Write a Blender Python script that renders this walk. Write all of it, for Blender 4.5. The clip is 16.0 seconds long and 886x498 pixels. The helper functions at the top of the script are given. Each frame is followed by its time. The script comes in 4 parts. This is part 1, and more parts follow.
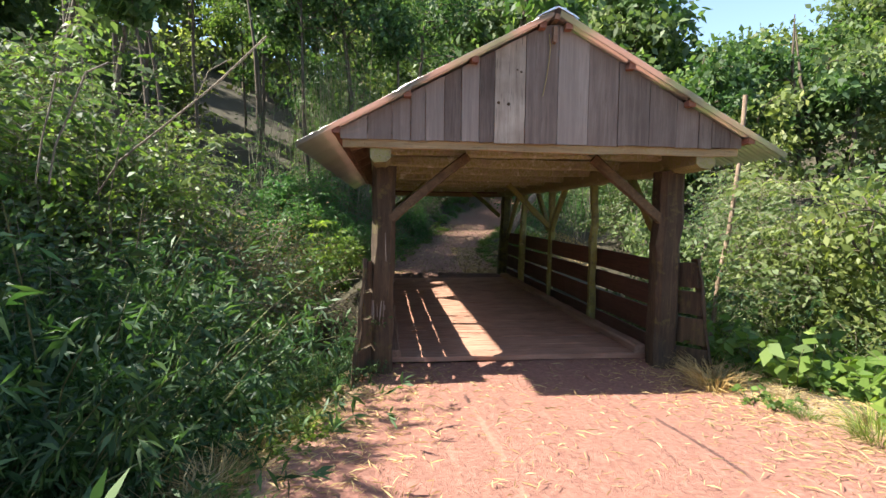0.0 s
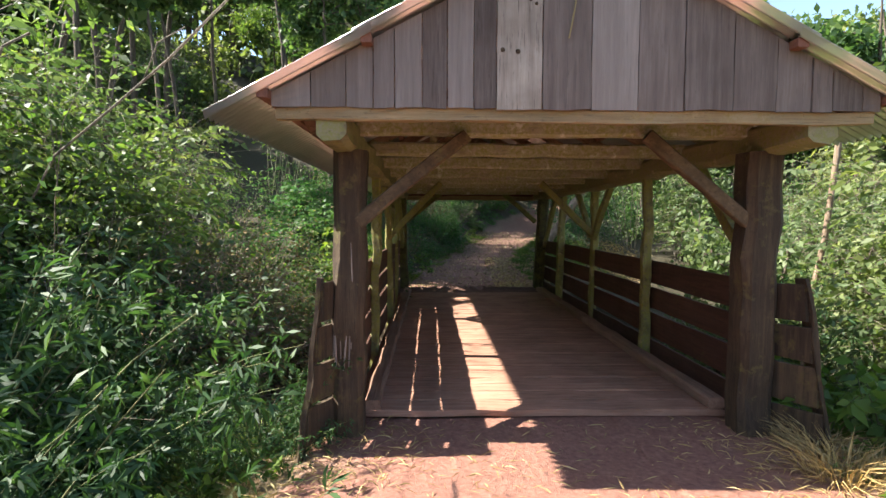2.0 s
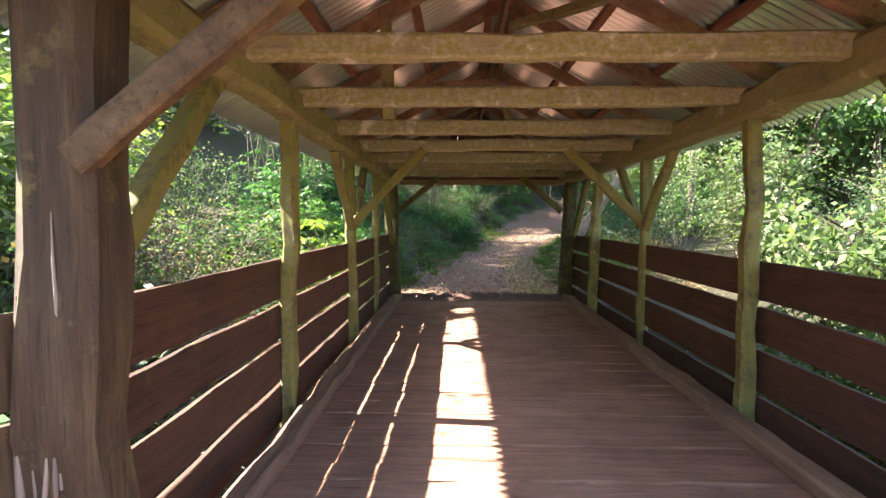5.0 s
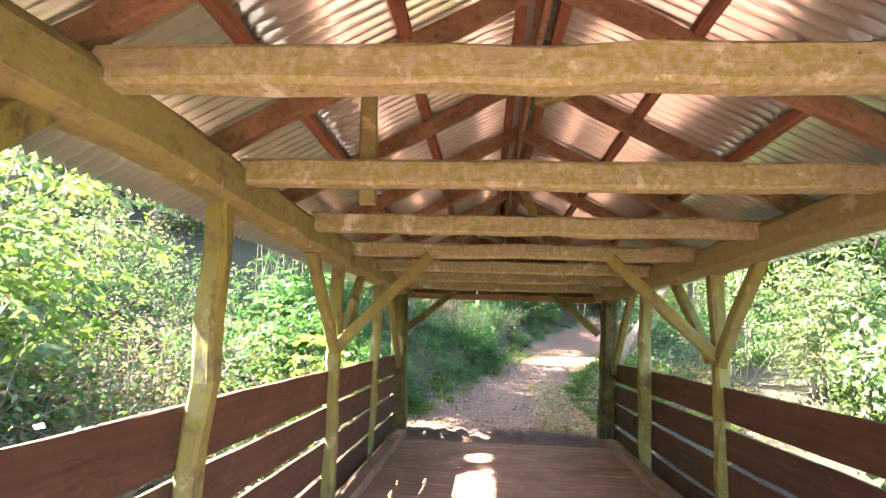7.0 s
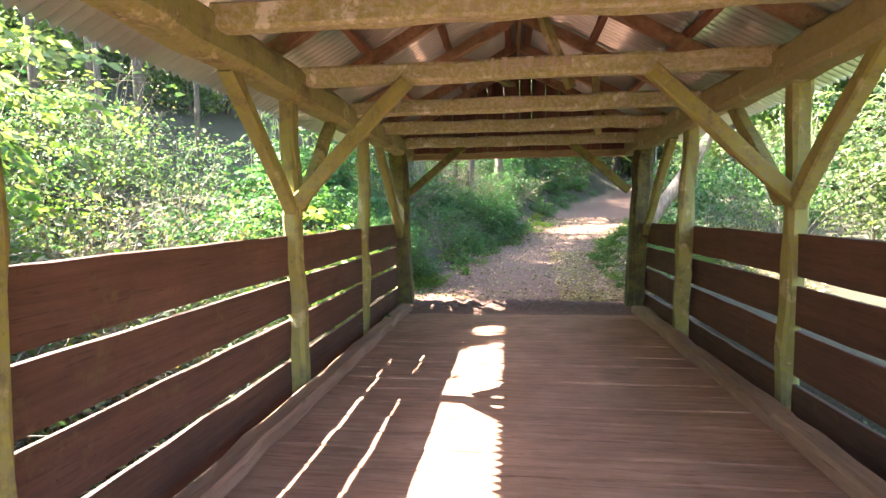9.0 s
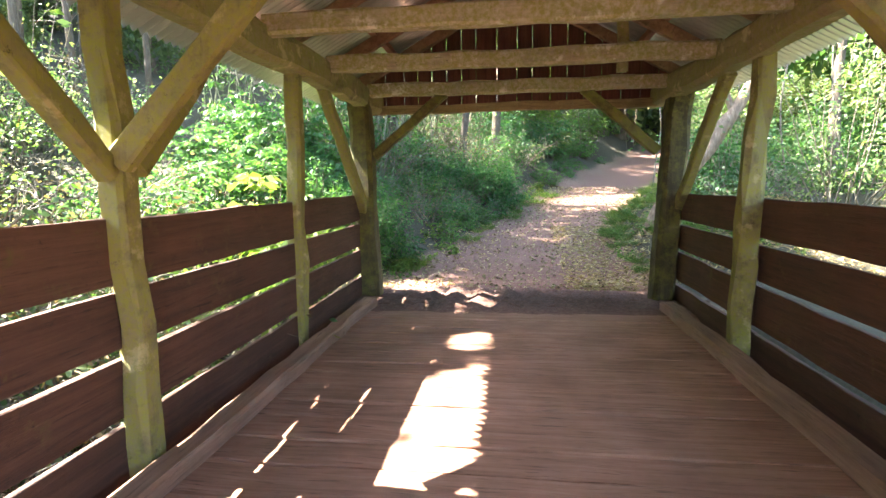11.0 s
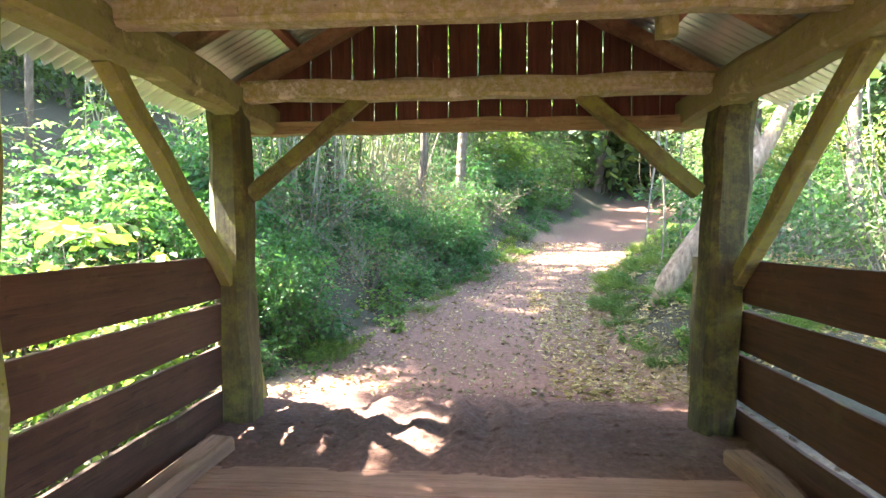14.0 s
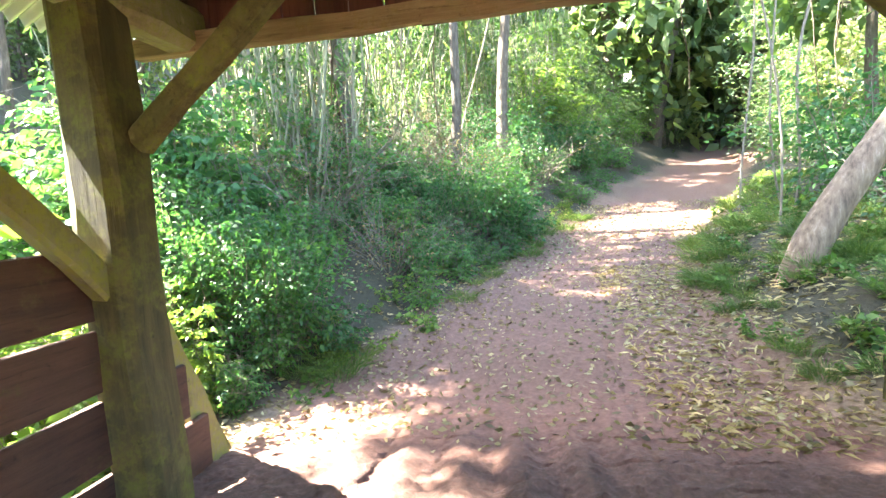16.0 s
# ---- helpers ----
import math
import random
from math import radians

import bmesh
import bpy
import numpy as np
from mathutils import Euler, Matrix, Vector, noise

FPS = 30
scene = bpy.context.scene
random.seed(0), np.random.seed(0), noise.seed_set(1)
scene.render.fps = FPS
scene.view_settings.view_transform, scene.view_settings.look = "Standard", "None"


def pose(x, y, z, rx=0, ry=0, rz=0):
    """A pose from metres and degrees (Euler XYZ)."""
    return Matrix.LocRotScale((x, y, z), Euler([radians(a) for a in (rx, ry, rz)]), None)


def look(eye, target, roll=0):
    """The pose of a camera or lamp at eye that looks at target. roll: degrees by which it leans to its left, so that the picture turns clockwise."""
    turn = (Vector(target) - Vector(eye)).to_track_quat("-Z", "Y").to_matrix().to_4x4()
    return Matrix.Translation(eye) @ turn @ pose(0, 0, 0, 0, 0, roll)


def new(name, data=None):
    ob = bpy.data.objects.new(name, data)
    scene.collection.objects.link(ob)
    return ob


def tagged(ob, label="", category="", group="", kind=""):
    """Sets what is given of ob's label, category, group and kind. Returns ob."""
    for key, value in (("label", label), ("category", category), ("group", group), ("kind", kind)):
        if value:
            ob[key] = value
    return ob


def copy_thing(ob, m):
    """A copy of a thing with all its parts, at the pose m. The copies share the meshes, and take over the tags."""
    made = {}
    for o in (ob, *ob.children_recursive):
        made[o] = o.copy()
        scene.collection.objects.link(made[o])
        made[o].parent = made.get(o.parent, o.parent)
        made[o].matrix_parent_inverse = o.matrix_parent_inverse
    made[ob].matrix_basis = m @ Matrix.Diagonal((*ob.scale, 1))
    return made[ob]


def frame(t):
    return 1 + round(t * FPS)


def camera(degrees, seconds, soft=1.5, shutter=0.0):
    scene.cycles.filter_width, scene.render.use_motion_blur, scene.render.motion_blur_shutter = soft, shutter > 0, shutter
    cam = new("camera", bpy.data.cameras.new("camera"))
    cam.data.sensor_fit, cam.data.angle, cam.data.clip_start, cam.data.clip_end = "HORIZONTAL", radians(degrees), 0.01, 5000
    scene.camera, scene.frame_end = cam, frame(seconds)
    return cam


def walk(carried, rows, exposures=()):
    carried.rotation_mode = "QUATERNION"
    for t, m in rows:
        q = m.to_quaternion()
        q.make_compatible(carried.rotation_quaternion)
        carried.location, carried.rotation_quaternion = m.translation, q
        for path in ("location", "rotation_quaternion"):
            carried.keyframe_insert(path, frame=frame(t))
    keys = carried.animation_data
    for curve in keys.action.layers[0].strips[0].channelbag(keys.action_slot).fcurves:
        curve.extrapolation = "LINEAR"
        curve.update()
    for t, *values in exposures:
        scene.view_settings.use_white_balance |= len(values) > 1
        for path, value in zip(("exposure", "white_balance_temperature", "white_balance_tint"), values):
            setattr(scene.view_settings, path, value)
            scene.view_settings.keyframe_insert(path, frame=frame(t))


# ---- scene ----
cam = camera(80.5, 16.0)
ROWS = [
    (0, (0.017, -0.006, 1.727), (0.241, 1.976, 1.581), 0.63),
    (0.5, (0.140, 0.369, 1.698), (0.203, 2.363, 1.546), 0.21),
    (1, (0.294, 0.762, 1.700), (0.348, 2.757, 1.562), 0.68),
    (1.5, (0.493, 1.126, 1.683), (0.464, 3.121, 1.547), 0.26),
    (2, (0.646, 1.574, 1.669), (0.694, 3.571, 1.553), 0.19),
    (2.5, (0.797, 1.991, 1.636), (0.778, 3.989, 1.538), 0.10),
    (3, (0.932, 2.440, 1.593), (0.875, 4.436, 1.494), 1.05),
    (3.5, (1.085, 2.847, 1.564), (1.064, 4.845, 1.458), 1.37),
    (3.7, (1.133, 3.009, 1.574), (1.109, 5.005, 1.457), 1.18),
    (5.8, (1.280, 4.780, 1.413), (1.194, 6.775, 1.296), -0.77),
    (6, (1.311, 4.915, 1.430), (1.204, 6.910, 1.353), -0.78),
    (6.5, (1.322, 5.214, 1.506), (1.139, 7.201, 1.638), 0.30),
    (7, (1.332, 5.444, 1.550), (1.171, 7.412, 1.864), 1.86),
    (7.5, (1.444, 5.650, 1.530), (1.205, 7.594, 1.935), 1.46),
    (8, (1.487, 5.907, 1.489), (1.239, 7.863, 1.829), 0.44),
    (8.5, (1.485, 6.225, 1.442), (1.347, 8.201, 1.714), 0.86),
    (9, (1.546, 6.594, 1.331), (1.290, 8.572, 1.190), -0.72),
    (9.2, (1.587, 6.782, 1.290), (1.285, 8.741, 1.028), -1.98),
    (11.3, (1.639, 8.414, 1.309), (1.401, 10.384, 1.057), -0.08),
    (11.5, (1.576, 8.540, 1.307), (1.366, 10.515, 1.076), 0.03),
    (12, (1.579, 8.922, 1.325), (1.289, 10.892, 1.133), -0.92),
    (12.5, (1.592, 9.318, 1.327), (1.367, 11.302, 1.230), 0.55),
    (13, (1.642, 9.658, 1.354), (1.434, 11.647, 1.340), 0.09),
    (13.5, (1.734, 10.048, 1.353), (1.490, 12.033, 1.315), 0.26),
    (14, (1.734, 10.489, 1.322), (1.579, 12.482, 1.264), -0.13),
    (14.5, (1.790, 10.905, 1.284), (1.625, 12.896, 1.183), -2.14),
    (15, (1.787, 11.290, 1.283), (1.583, 13.275, 1.147), -0.89),
    (15.5, (1.756, 11.743, 1.276), (1.619, 13.732, 1.112), -0.84),
    (16, (1.687, 12.134, 1.242), (1.347, 14.099, 1.091), -3.84),
]
walk(cam, [(t, look(eye, target, roll)) for t, eye, target, roll in ROWS],
     [(0.0, 1.85), (2.0, 2.0), (3.7, 2.6), (5.8, 3.85), (7.0, 4.5), (8.5, 4.5), (9.2, 4.3), (11.3, 4.35), (14, 4.75), (16, 4.9)])

# ---- world, sun, exposure ----
SUN_SLOPE = 1.03           # the sun stands across the bridge, over the stream bank at -x
sun_dir = Vector((-1.0, 0.07, SUN_SLOPE)).normalized()
world = bpy.data.worlds.new("world")
scene.world = world
world.use_nodes = True
wn = world.node_tree
sky = wn.nodes.new("ShaderNodeTexSky")
sky.sky_type = "NISHITA"
sky.sun_disc = False
sky.sun_elevation = math.asin(sun_dir.z)
sky.sun_rotation = radians(-86)
wn.nodes["Background"].inputs["Strength"].default_value = 0.1
wn.links.new(sky.outputs[0], wn.nodes["Background"].inputs["Color"])
sun = new("sun", bpy.data.lights.new("sun", "SUN"))
sun.data.energy = 5.0
sun.data.angle = radians(0.6)
sun.data.color = (1.0, 0.94, 0.85)
sun.matrix_world = look(tuple(sun_dir * 60), (0, 0, 0))


# ---- materials ----
def nodes_of(name):
    m = bpy.data.materials.new(name)
    m.use_nodes = True
    t = m.node_tree
    return m, t, t.nodes["Principled BSDF"]


def add(t, kind, **values):
    n = t.nodes.new(kind)
    for key, v in values.items():
        n.inputs[key.replace("_", " ")].default_value = v
    return n


def coords(t, scale=(1, 1, 1), world_space=False):
    if world_space:
        src = t.nodes.new("ShaderNodeNewGeometry").outputs["Position"]
    else:
        src = t.nodes.new("ShaderNodeTexCoord").outputs["Object"]
    mp = add(t, "ShaderNodeMapping", Scale=scale)
    t.links.new(src, mp.inputs["Vector"])
    return mp.outputs[0]


def noise_tex(t, vec, scale, detail=6.0, rough=0.6):
    n = add(t, "ShaderNodeTexNoise", Scale=scale, Detail=detail, Roughness=rough)
    t.links.new(vec, n.inputs["Vector"])
    return n.outputs["Fac"]


def ramp(t, fac, stops):
    r = t.nodes.new("ShaderNodeValToRGB")
    e = r.color_ramp.elements
    while len(e) < len(stops):
        e.new(0.5)
    for el, (p, c) in zip(e, stops):
        el.position = p
        el.color = (*c, 1) if len(c) == 3 else c
    t.links.new(fac, r.inputs[0])
    return r.outputs[0]


def mix(t, fac, a, b, blend="MIX"):
    m = t.nodes.new("ShaderNodeMix")
    m.data_type, m.blend_type = "RGBA", blend
    for sock, v in ((m.inputs[0], fac), (m.inputs[6], a), (m.inputs[7], b)):
        if isinstance(v, (int, float)):
            sock.default_value = v
        elif isinstance(v, tuple):
            sock.default_value = (*v, 1)
        else:
            t.links.new(v, sock)
    return m.outputs[2]


def bump(t, bsdf, height, strength, distance=0.01):
    b = add(t, "ShaderNodeBump", Strength=strength, Distance=distance)
    t.links.new(height, b.inputs["Height"])
    t.links.new(b.outputs[0], bsdf.inputs["Normal"])


def wood(name, dark, mid, light, grain=(1, 1, 1), moss=None, moss_amount=0.0, rough=0.85, bump_amount=0.5, by_object=0.25):
    """Weathered wood: long grain, blotches, and lichen where it is damp."""
    m, t, b = nodes_of(name)
    g = noise_tex(t, coords(t, grain), 9.0, 10.0, 0.72)
    hair = noise_tex(t, coords(t, tuple(3.1 * v for v in grain)), 9.0, 6.0, 0.7)
    col = ramp(t, g, [(0.34, dark), (0.5, mid), (0.66, light)])
    col = mix(t, ramp(t, hair, [(0.36, (0.75, 0.75, 0.75)), (0.43, (0, 0, 0))]), col, tuple(0.4 * v for v in dark))
    blotch = noise_tex(t, coords(t, (1, 1, 1), True), 2.2, 5.0, 0.6)
    col = mix(t, 1.0, col, ramp(t, blotch, [(0.32, (0.6, 0.58, 0.56)), (0.68, (1.0, 1.0, 1.0))]), "MULTIPLY")
    info = t.nodes.new("ShaderNodeObjectInfo")
    col = mix(t, by_object, col, ramp(t, info.outputs["Random"], [(0.0, dark), (0.5, mid), (1.0, light)]))
    if moss:
        mn = noise_tex(t, coords(t, (1, 1, 1), True), 5.0, 10.0, 0.74)
        fac = ramp(t, mn, [(0.6 - moss_amount * 0.26, (0, 0, 0)), (0.68 - moss_amount * 0.2, (1, 1, 1))])
        tone = noise_tex(t, coords(t, (1, 1, 1), True), 30.0, 6.0, 0.75)
        col = mix(t, fac, col, mix(t, ramp(t, tone, [(0.42, (0, 0, 0)), (0.62, (1, 1, 1))]), moss, tuple(0.75 * v for v in light)))
        pale = noise_tex(t, coords(t, (1, 1, 1), True), 4.3, 9.0, 0.7)
        col = mix(t, ramp(t, pale, [(0.58, (0, 0, 0)), (0.64, (moss_amount,) * 3)]), col, tuple(min(0.6, 1.25 * v) for v in light))
        fine = noise_tex(t, coords(t, (1, 1, 1), True), 17.0, 8.0, 0.8)
        col = mix(t, ramp(t, fine, [(0.6, (0, 0, 0)), (0.68, (0.7, 0.7, 0.7))]), col, tuple(0.35 * v for v in dark))
    t.links.new(col, b.inputs["Base Color"])
    b.inputs["Roughness"].default_value = rough
    bump(t, b, hair, bump_amount, 0.008)
    return m


GX, GY, GZ = (0.12, 2.2, 2.2), (2.2, 0.12, 2.2), (2.2, 2.2, 0.12)
M_BEAM_X = wood("mossy_beam", (0.21, 0.175, 0.12), (0.38, 0.335, 0.245), (0.56, 0.52, 0.42), GX, (0.27, 0.27, 0.085), 0.92)
M_BEAM_Y = wood("mossy_plate", (0.14, 0.11, 0.058), (0.25, 0.21, 0.115), (0.38, 0.33, 0.2), GY, (0.24, 0.235, 0.07), 0.85)
M_ENDPOST = wood("dark_mossy_post", (0.036, 0.028, 0.013), (0.07, 0.056, 0.022), (0.13, 0.105, 0.04), GZ, (0.12, 0.12, 0.02), 0.5)
M_POST = wood("mossy_post", (0.085, 0.066, 0.034), (0.175, 0.145, 0.07), (0.3, 0.26, 0.13), GZ, (0.24, 0.23, 0.045), 0.9)
M_BIGPOST = wood("dark_post", (0.034, 0.021, 0.012), (0.07, 0.045, 0.025), (0.14, 0.095, 0.05), GZ, (0.11, 0.095, 0.025), 0.18)
M_BRACE = wood("brown_brace", (0.06, 0.038, 0.022), (0.13, 0.085, 0.045), (0.22, 0.155, 0.085), (1.2, 1.2, 1.2), (0.17, 0.14, 0.04), 0.3)
M_MOSSBRACE = wood("mossy_brace", (0.06, 0.052, 0.018), (0.12, 0.105, 0.035), (0.2, 0.18, 0.07), (1.2, 1.2, 1.2), (0.16, 0.17, 0.025), 0.6)
M_RAFTER = wood("brown_rafter", (0.17, 0.095, 0.06), (0.3, 0.18, 0.115), (0.42, 0.28, 0.19), (1.0, 2.0, 1.0), (0.3, 0.24, 0.1), 0.12)
M_PURLIN = wood("red_brown_purlin", (0.15, 0.06, 0.04), (0.27, 0.115, 0.075), (0.38, 0.19, 0.125), GY)
M_RAIL = wood("dark_rail_board", (0.05, 0.023, 0.016), (0.1, 0.043, 0.028), (0.15, 0.07, 0.045), GY, (0.10, 0.075, 0.025), 0.1, 0.75)
M_KERB = wood("dusty_kerb", (0.2, 0.11, 0.075), (0.33, 0.19, 0.13), (0.42, 0.26, 0.18), GY)
M_PLANK = wood("dusty_plank", (0.3, 0.15, 0.095), (0.42, 0.22, 0.145), (0.5, 0.285, 0.2), GX, rough=0.9, by_object=0.12)
M_GABLE = wood("grey_gable_board", (0.075, 0.055, 0.045), (0.2, 0.16, 0.135), (0.36, 0.31, 0.27), GZ, rough=0.9, by_object=0.6)
M_GABLE_NEW = wood("pale_gable_board", (0.28, 0.24, 0.19), (0.43, 0.37, 0.3), (0.52, 0.46, 0.38), GZ, rough=0.85, by_object=0.0)
M_GABLE_RED = wood("red_gable_board", (0.08, 0.03, 0.022), (0.15, 0.055, 0.04), (0.21, 0.085, 0.06), GZ, rough=0.9)
M_TRIM = wood("gable_beam", (0.2, 0.14, 0.07), (0.34, 0.25, 0.13), (0.46, 0.36, 0.2), GX, (0.27, 0.2, 0.07), 0.25)


def metal_sheet():
    m, t, b = nodes_of("galvanised_sheet")
    big = noise_tex(t, coords(t, (1, 1, 1), True), 1.6, 6.0, 0.6)
    fine = noise_tex(t, coords(t, (3, 3, 3), True), 14.0, 5.0, 0.6)
    col = ramp(t, big, [(0.3, (0.68, 0.67, 0.65)), (0.6, (0.84, 0.83, 0.8))])
    info = t.nodes.new("ShaderNodeObjectInfo")
    col = mix(t, 0.25, col, ramp(t, info.outputs["Random"], [(0.0, (0.64, 0.63, 0.61)), (1.0, (0.86, 0.85, 0.82))]))
    col = mix(t, ramp(t, fine, [(0.68, (0, 0, 0)), (0.8, (0.5, 0.5, 0.5))]), col, (0.2, 0.11, 0.07))
    t.links.new(col, b.inputs["Base Color"])
    b.inputs["Metallic"].default_value = 0.65
    b.inputs["Roughness"].default_value = 0.27
    return m


M_SHEET = metal_sheet()


def leaf_material(name, dark, mid, light, translucent=0.48, rough=0.56):
    m, t, b = nodes_of(name)
    geo = t.nodes.new("ShaderNodeNewGeometry")
    info = t.nodes.new("ShaderNodeObjectInfo")
    col = ramp(t, geo.outputs["Random Per Island"], [(0.0, dark), (0.55, mid), (1.0, light)])
    tint = ramp(t, info.outputs["Random"], [(0.0, (0.75, 0.82, 0.8)), (0.5, (1.0, 1.0, 1.0)), (1.0, (1.25, 1.12, 0.8))])
    col = mix(t, 1.0, col, tint, "MULTIPLY")
    patch = noise_tex(t, coords(t, (1, 1, 1), True), 0.45, 3.0, 0.5)
    col = mix(t, 1.0, col, ramp(t, patch, [(0.35, (0.7, 0.8, 0.75)), (0.65, (1.2, 1.12, 0.95))]), "MULTIPLY")
    t.links.new(col, b.inputs["Base Color"])
    b.inputs["Roughness"].default_value = rough
    tr = t.nodes.new("ShaderNodeBsdfTranslucent")
    t.links.new(mix(t, 1.0, col, (1.15, 1.25, 0.72), "MULTIPLY"), tr.inputs["Color"])
    ms = t.nodes.new("ShaderNodeMixShader")
    ms.inputs[0].default_value = translucent
    t.links.new(b.outputs[0], ms.inputs[1])
    t.links.new(tr.outputs[0], ms.inputs[2])
    t.links.new(ms.outputs[0], t.nodes["Material Output"].inputs["Surface"])
    return m


M_BAMBOO = leaf_material("bamboo_leaf", (0.024, 0.062, 0.022), (0.045, 0.105, 0.036), (0.085, 0.16, 0.055), 0.38)
M_SHRUB = leaf_material("shrub_leaf", (0.05, 0.095, 0.045), (0.095, 0.165, 0.08), (0.2, 0.265, 0.15))
M_BRIGHT = leaf_material("bright_leaf", (0.075, 0.14, 0.03), (0.13, 0.22, 0.05), (0.22, 0.31, 0.085), 0.5)
M_WOODS = leaf_material("woodland_leaf", (0.04, 0.085, 0.03), (0.078, 0.145, 0.048), (0.15, 0.22, 0.075))
M_VINE = leaf_material("vine_leaf", (0.08, 0.12, 0.045), (0.135, 0.185, 0.075), (0.22, 0.27, 0.13))
M_BANK = leaf_material("bank_leaf", (0.042, 0.11, 0.038), (0.075, 0.185, 0.06), (0.125, 0.25, 0.08), 0.5, 0.55)
M_DRY = leaf_material("dry_leaf", (0.10, 0.07, 0.04), (0.2, 0.15, 0.09), (0.34, 0.27, 0.17), 0.25, 0.8)
M_GRASS = leaf_material("grass_blade", (0.07, 0.12, 0.02), (0.14, 0.21, 0.04), (0.27, 0.31, 0.09), 0.4)
M_STRAW = leaf_material("straw", (0.24, 0.17, 0.09), (0.4, 0.3, 0.17), (0.56, 0.45, 0.28), 0.2, 0.8)


def bark(name, a, b_, c):
    m, t, b = nodes_of(name)
    n = noise_tex(t, coords(t, (5, 5, 1.2), True), 5.0, 8.0, 0.65)
    t.links.new(ramp(t, n, [(0.3, a), (0.55, b_), (0.75, c)]), b.inputs["Base Color"])
    b.inputs["Roughness"].default_value = 0.9
    bump(t, b, n, 0.7, 0.02)
    return m


M_BARK = bark("bark", (0.05, 0.035, 0.025), (0.11, 0.085, 0.06), (0.2, 0.165, 0.12))
M_PALEBARK = bark("pale_bark", (0.09, 0.06, 0.04), (0.22, 0.155, 0.1), (0.4, 0.31, 0.23))
M_TWIG = bark("dry_twig", (0.1, 0.08, 0.055), (0.2, 0.165, 0.12), (0.34, 0.29, 0.22))
M_CANE = bark("old_cane", (0.1, 0.1, 0.055), (0.2, 0.19, 0.11), (0.36, 0.33, 0.22))
M_CULM = bark("bamboo_culm", (0.07, 0.09, 0.03), (0.14, 0.15, 0.06), (0.24, 0.22, 0.11))


def soil():
    m, t, b = nodes_of("red_soil")
    v = coords(t, (1, 1, 1), True)
    big = noise_tex(t, v, 0.9, 6.0, 0.6)
    fine = noise_tex(t, v, 22.0, 8.0, 0.7)
    red = ramp(t, fine, [(0.3, (0.17, 0.075, 0.05)), (0.55, (0.29, 0.135, 0.095)), (0.75, (0.38, 0.2, 0.145))])
    straw = ramp(t, fine, [(0.3, (0.2, 0.13, 0.08)), (0.6, (0.36, 0.27, 0.17)), (0.8, (0.5, 0.4, 0.27))])
    # the trodden track stays bare, its verges carry straw and then humus
    att = t.nodes.new("ShaderNodeAttribute")
    att.attribute_name = "verge"
    wob = t.nodes.new("ShaderNodeMath")
    wob.operation = "MULTIPLY_ADD"
    t.links.new(big, wob.inputs[0])
    wob.inputs[1].default_value = 0.9
    t.links.new(att.outputs["Fac"], wob.inputs[2])
    col = mix(t, ramp(t, wob.outputs[0], [(0.62, (0, 0, 0)), (0.95, (0.85, 0.85, 0.85))]), red, straw)
    mould = t.nodes.new("ShaderNodeAttribute")
    mould.attribute_name = "leaf_mould"
    brown = ramp(t, fine, [(0.3, (0.095, 0.05, 0.034)), (0.55, (0.17, 0.092, 0.065)), (0.75, (0.26, 0.155, 0.115))])
    col = mix(t, mould.outputs["Fac"], col, brown)
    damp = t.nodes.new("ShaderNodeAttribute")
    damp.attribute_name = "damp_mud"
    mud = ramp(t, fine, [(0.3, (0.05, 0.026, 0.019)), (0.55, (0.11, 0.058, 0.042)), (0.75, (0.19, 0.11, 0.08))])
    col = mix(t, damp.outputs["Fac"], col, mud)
    humus = ramp(t, fine, [(0.3, (0.03, 0.026, 0.014)), (0.6, (0.06, 0.05, 0.026)), (0.8, (0.1, 0.085, 0.045))])
    half = t.nodes.new("ShaderNodeMath")
    half.operation = "MULTIPLY"
    half.inputs[1].default_value = 0.5
    t.links.new(wob.outputs[0], half.inputs[0])
    col = mix(t, ramp(t, half.outputs[0], [(0.62, (0, 0, 0)), (0.85, (1, 1, 1))]), col, humus)
    t.links.new(col, b.inputs["Base Color"])
    b.inputs["Roughness"].default_value = 0.95
    bump(t, b, fine, 0.8, 0.03)
    return m


M_SOIL = soil()


# ---- mesh helpers ----
def part(name, data, material, parent=None, label=""):
    """Links a bmesh, or a mesh, as one object under a thing."""
    if isinstance(data, bmesh.types.BMesh):
        me = bpy.data.meshes.new(name)
        data.to_mesh(me)
        data.free()
    else:
        me = data
    if material and not me.materials:
        me.materials.append(material)
    ob = new(name, me)
    if parent:
        ob.parent = parent
    if label:
        ob["label"] = label
    return ob


def mesh_of(name, verts, faces, material, smooth=False):
    me = bpy.data.meshes.new(name)
    verts, faces = np.asarray(verts, dtype=np.float32), np.asarray(faces, dtype=np.int32)
    k = faces.shape[1]
    me.vertices.add(len(verts))
    me.vertices.foreach_set("co", verts.ravel())
    me.loops.add(faces.size)
    me.loops.foreach_set("vertex_index", faces.ravel())
    me.polygons.add(len(faces))
    me.polygons.foreach_set("loop_start", np.arange(0, faces.size, k, dtype=np.int32))
    if smooth:
        me.polygons.foreach_set("use_smooth", np.ones(len(faces), dtype=bool))
    me.update(calc_edges=True)
    me.materials.append(material)
    return me


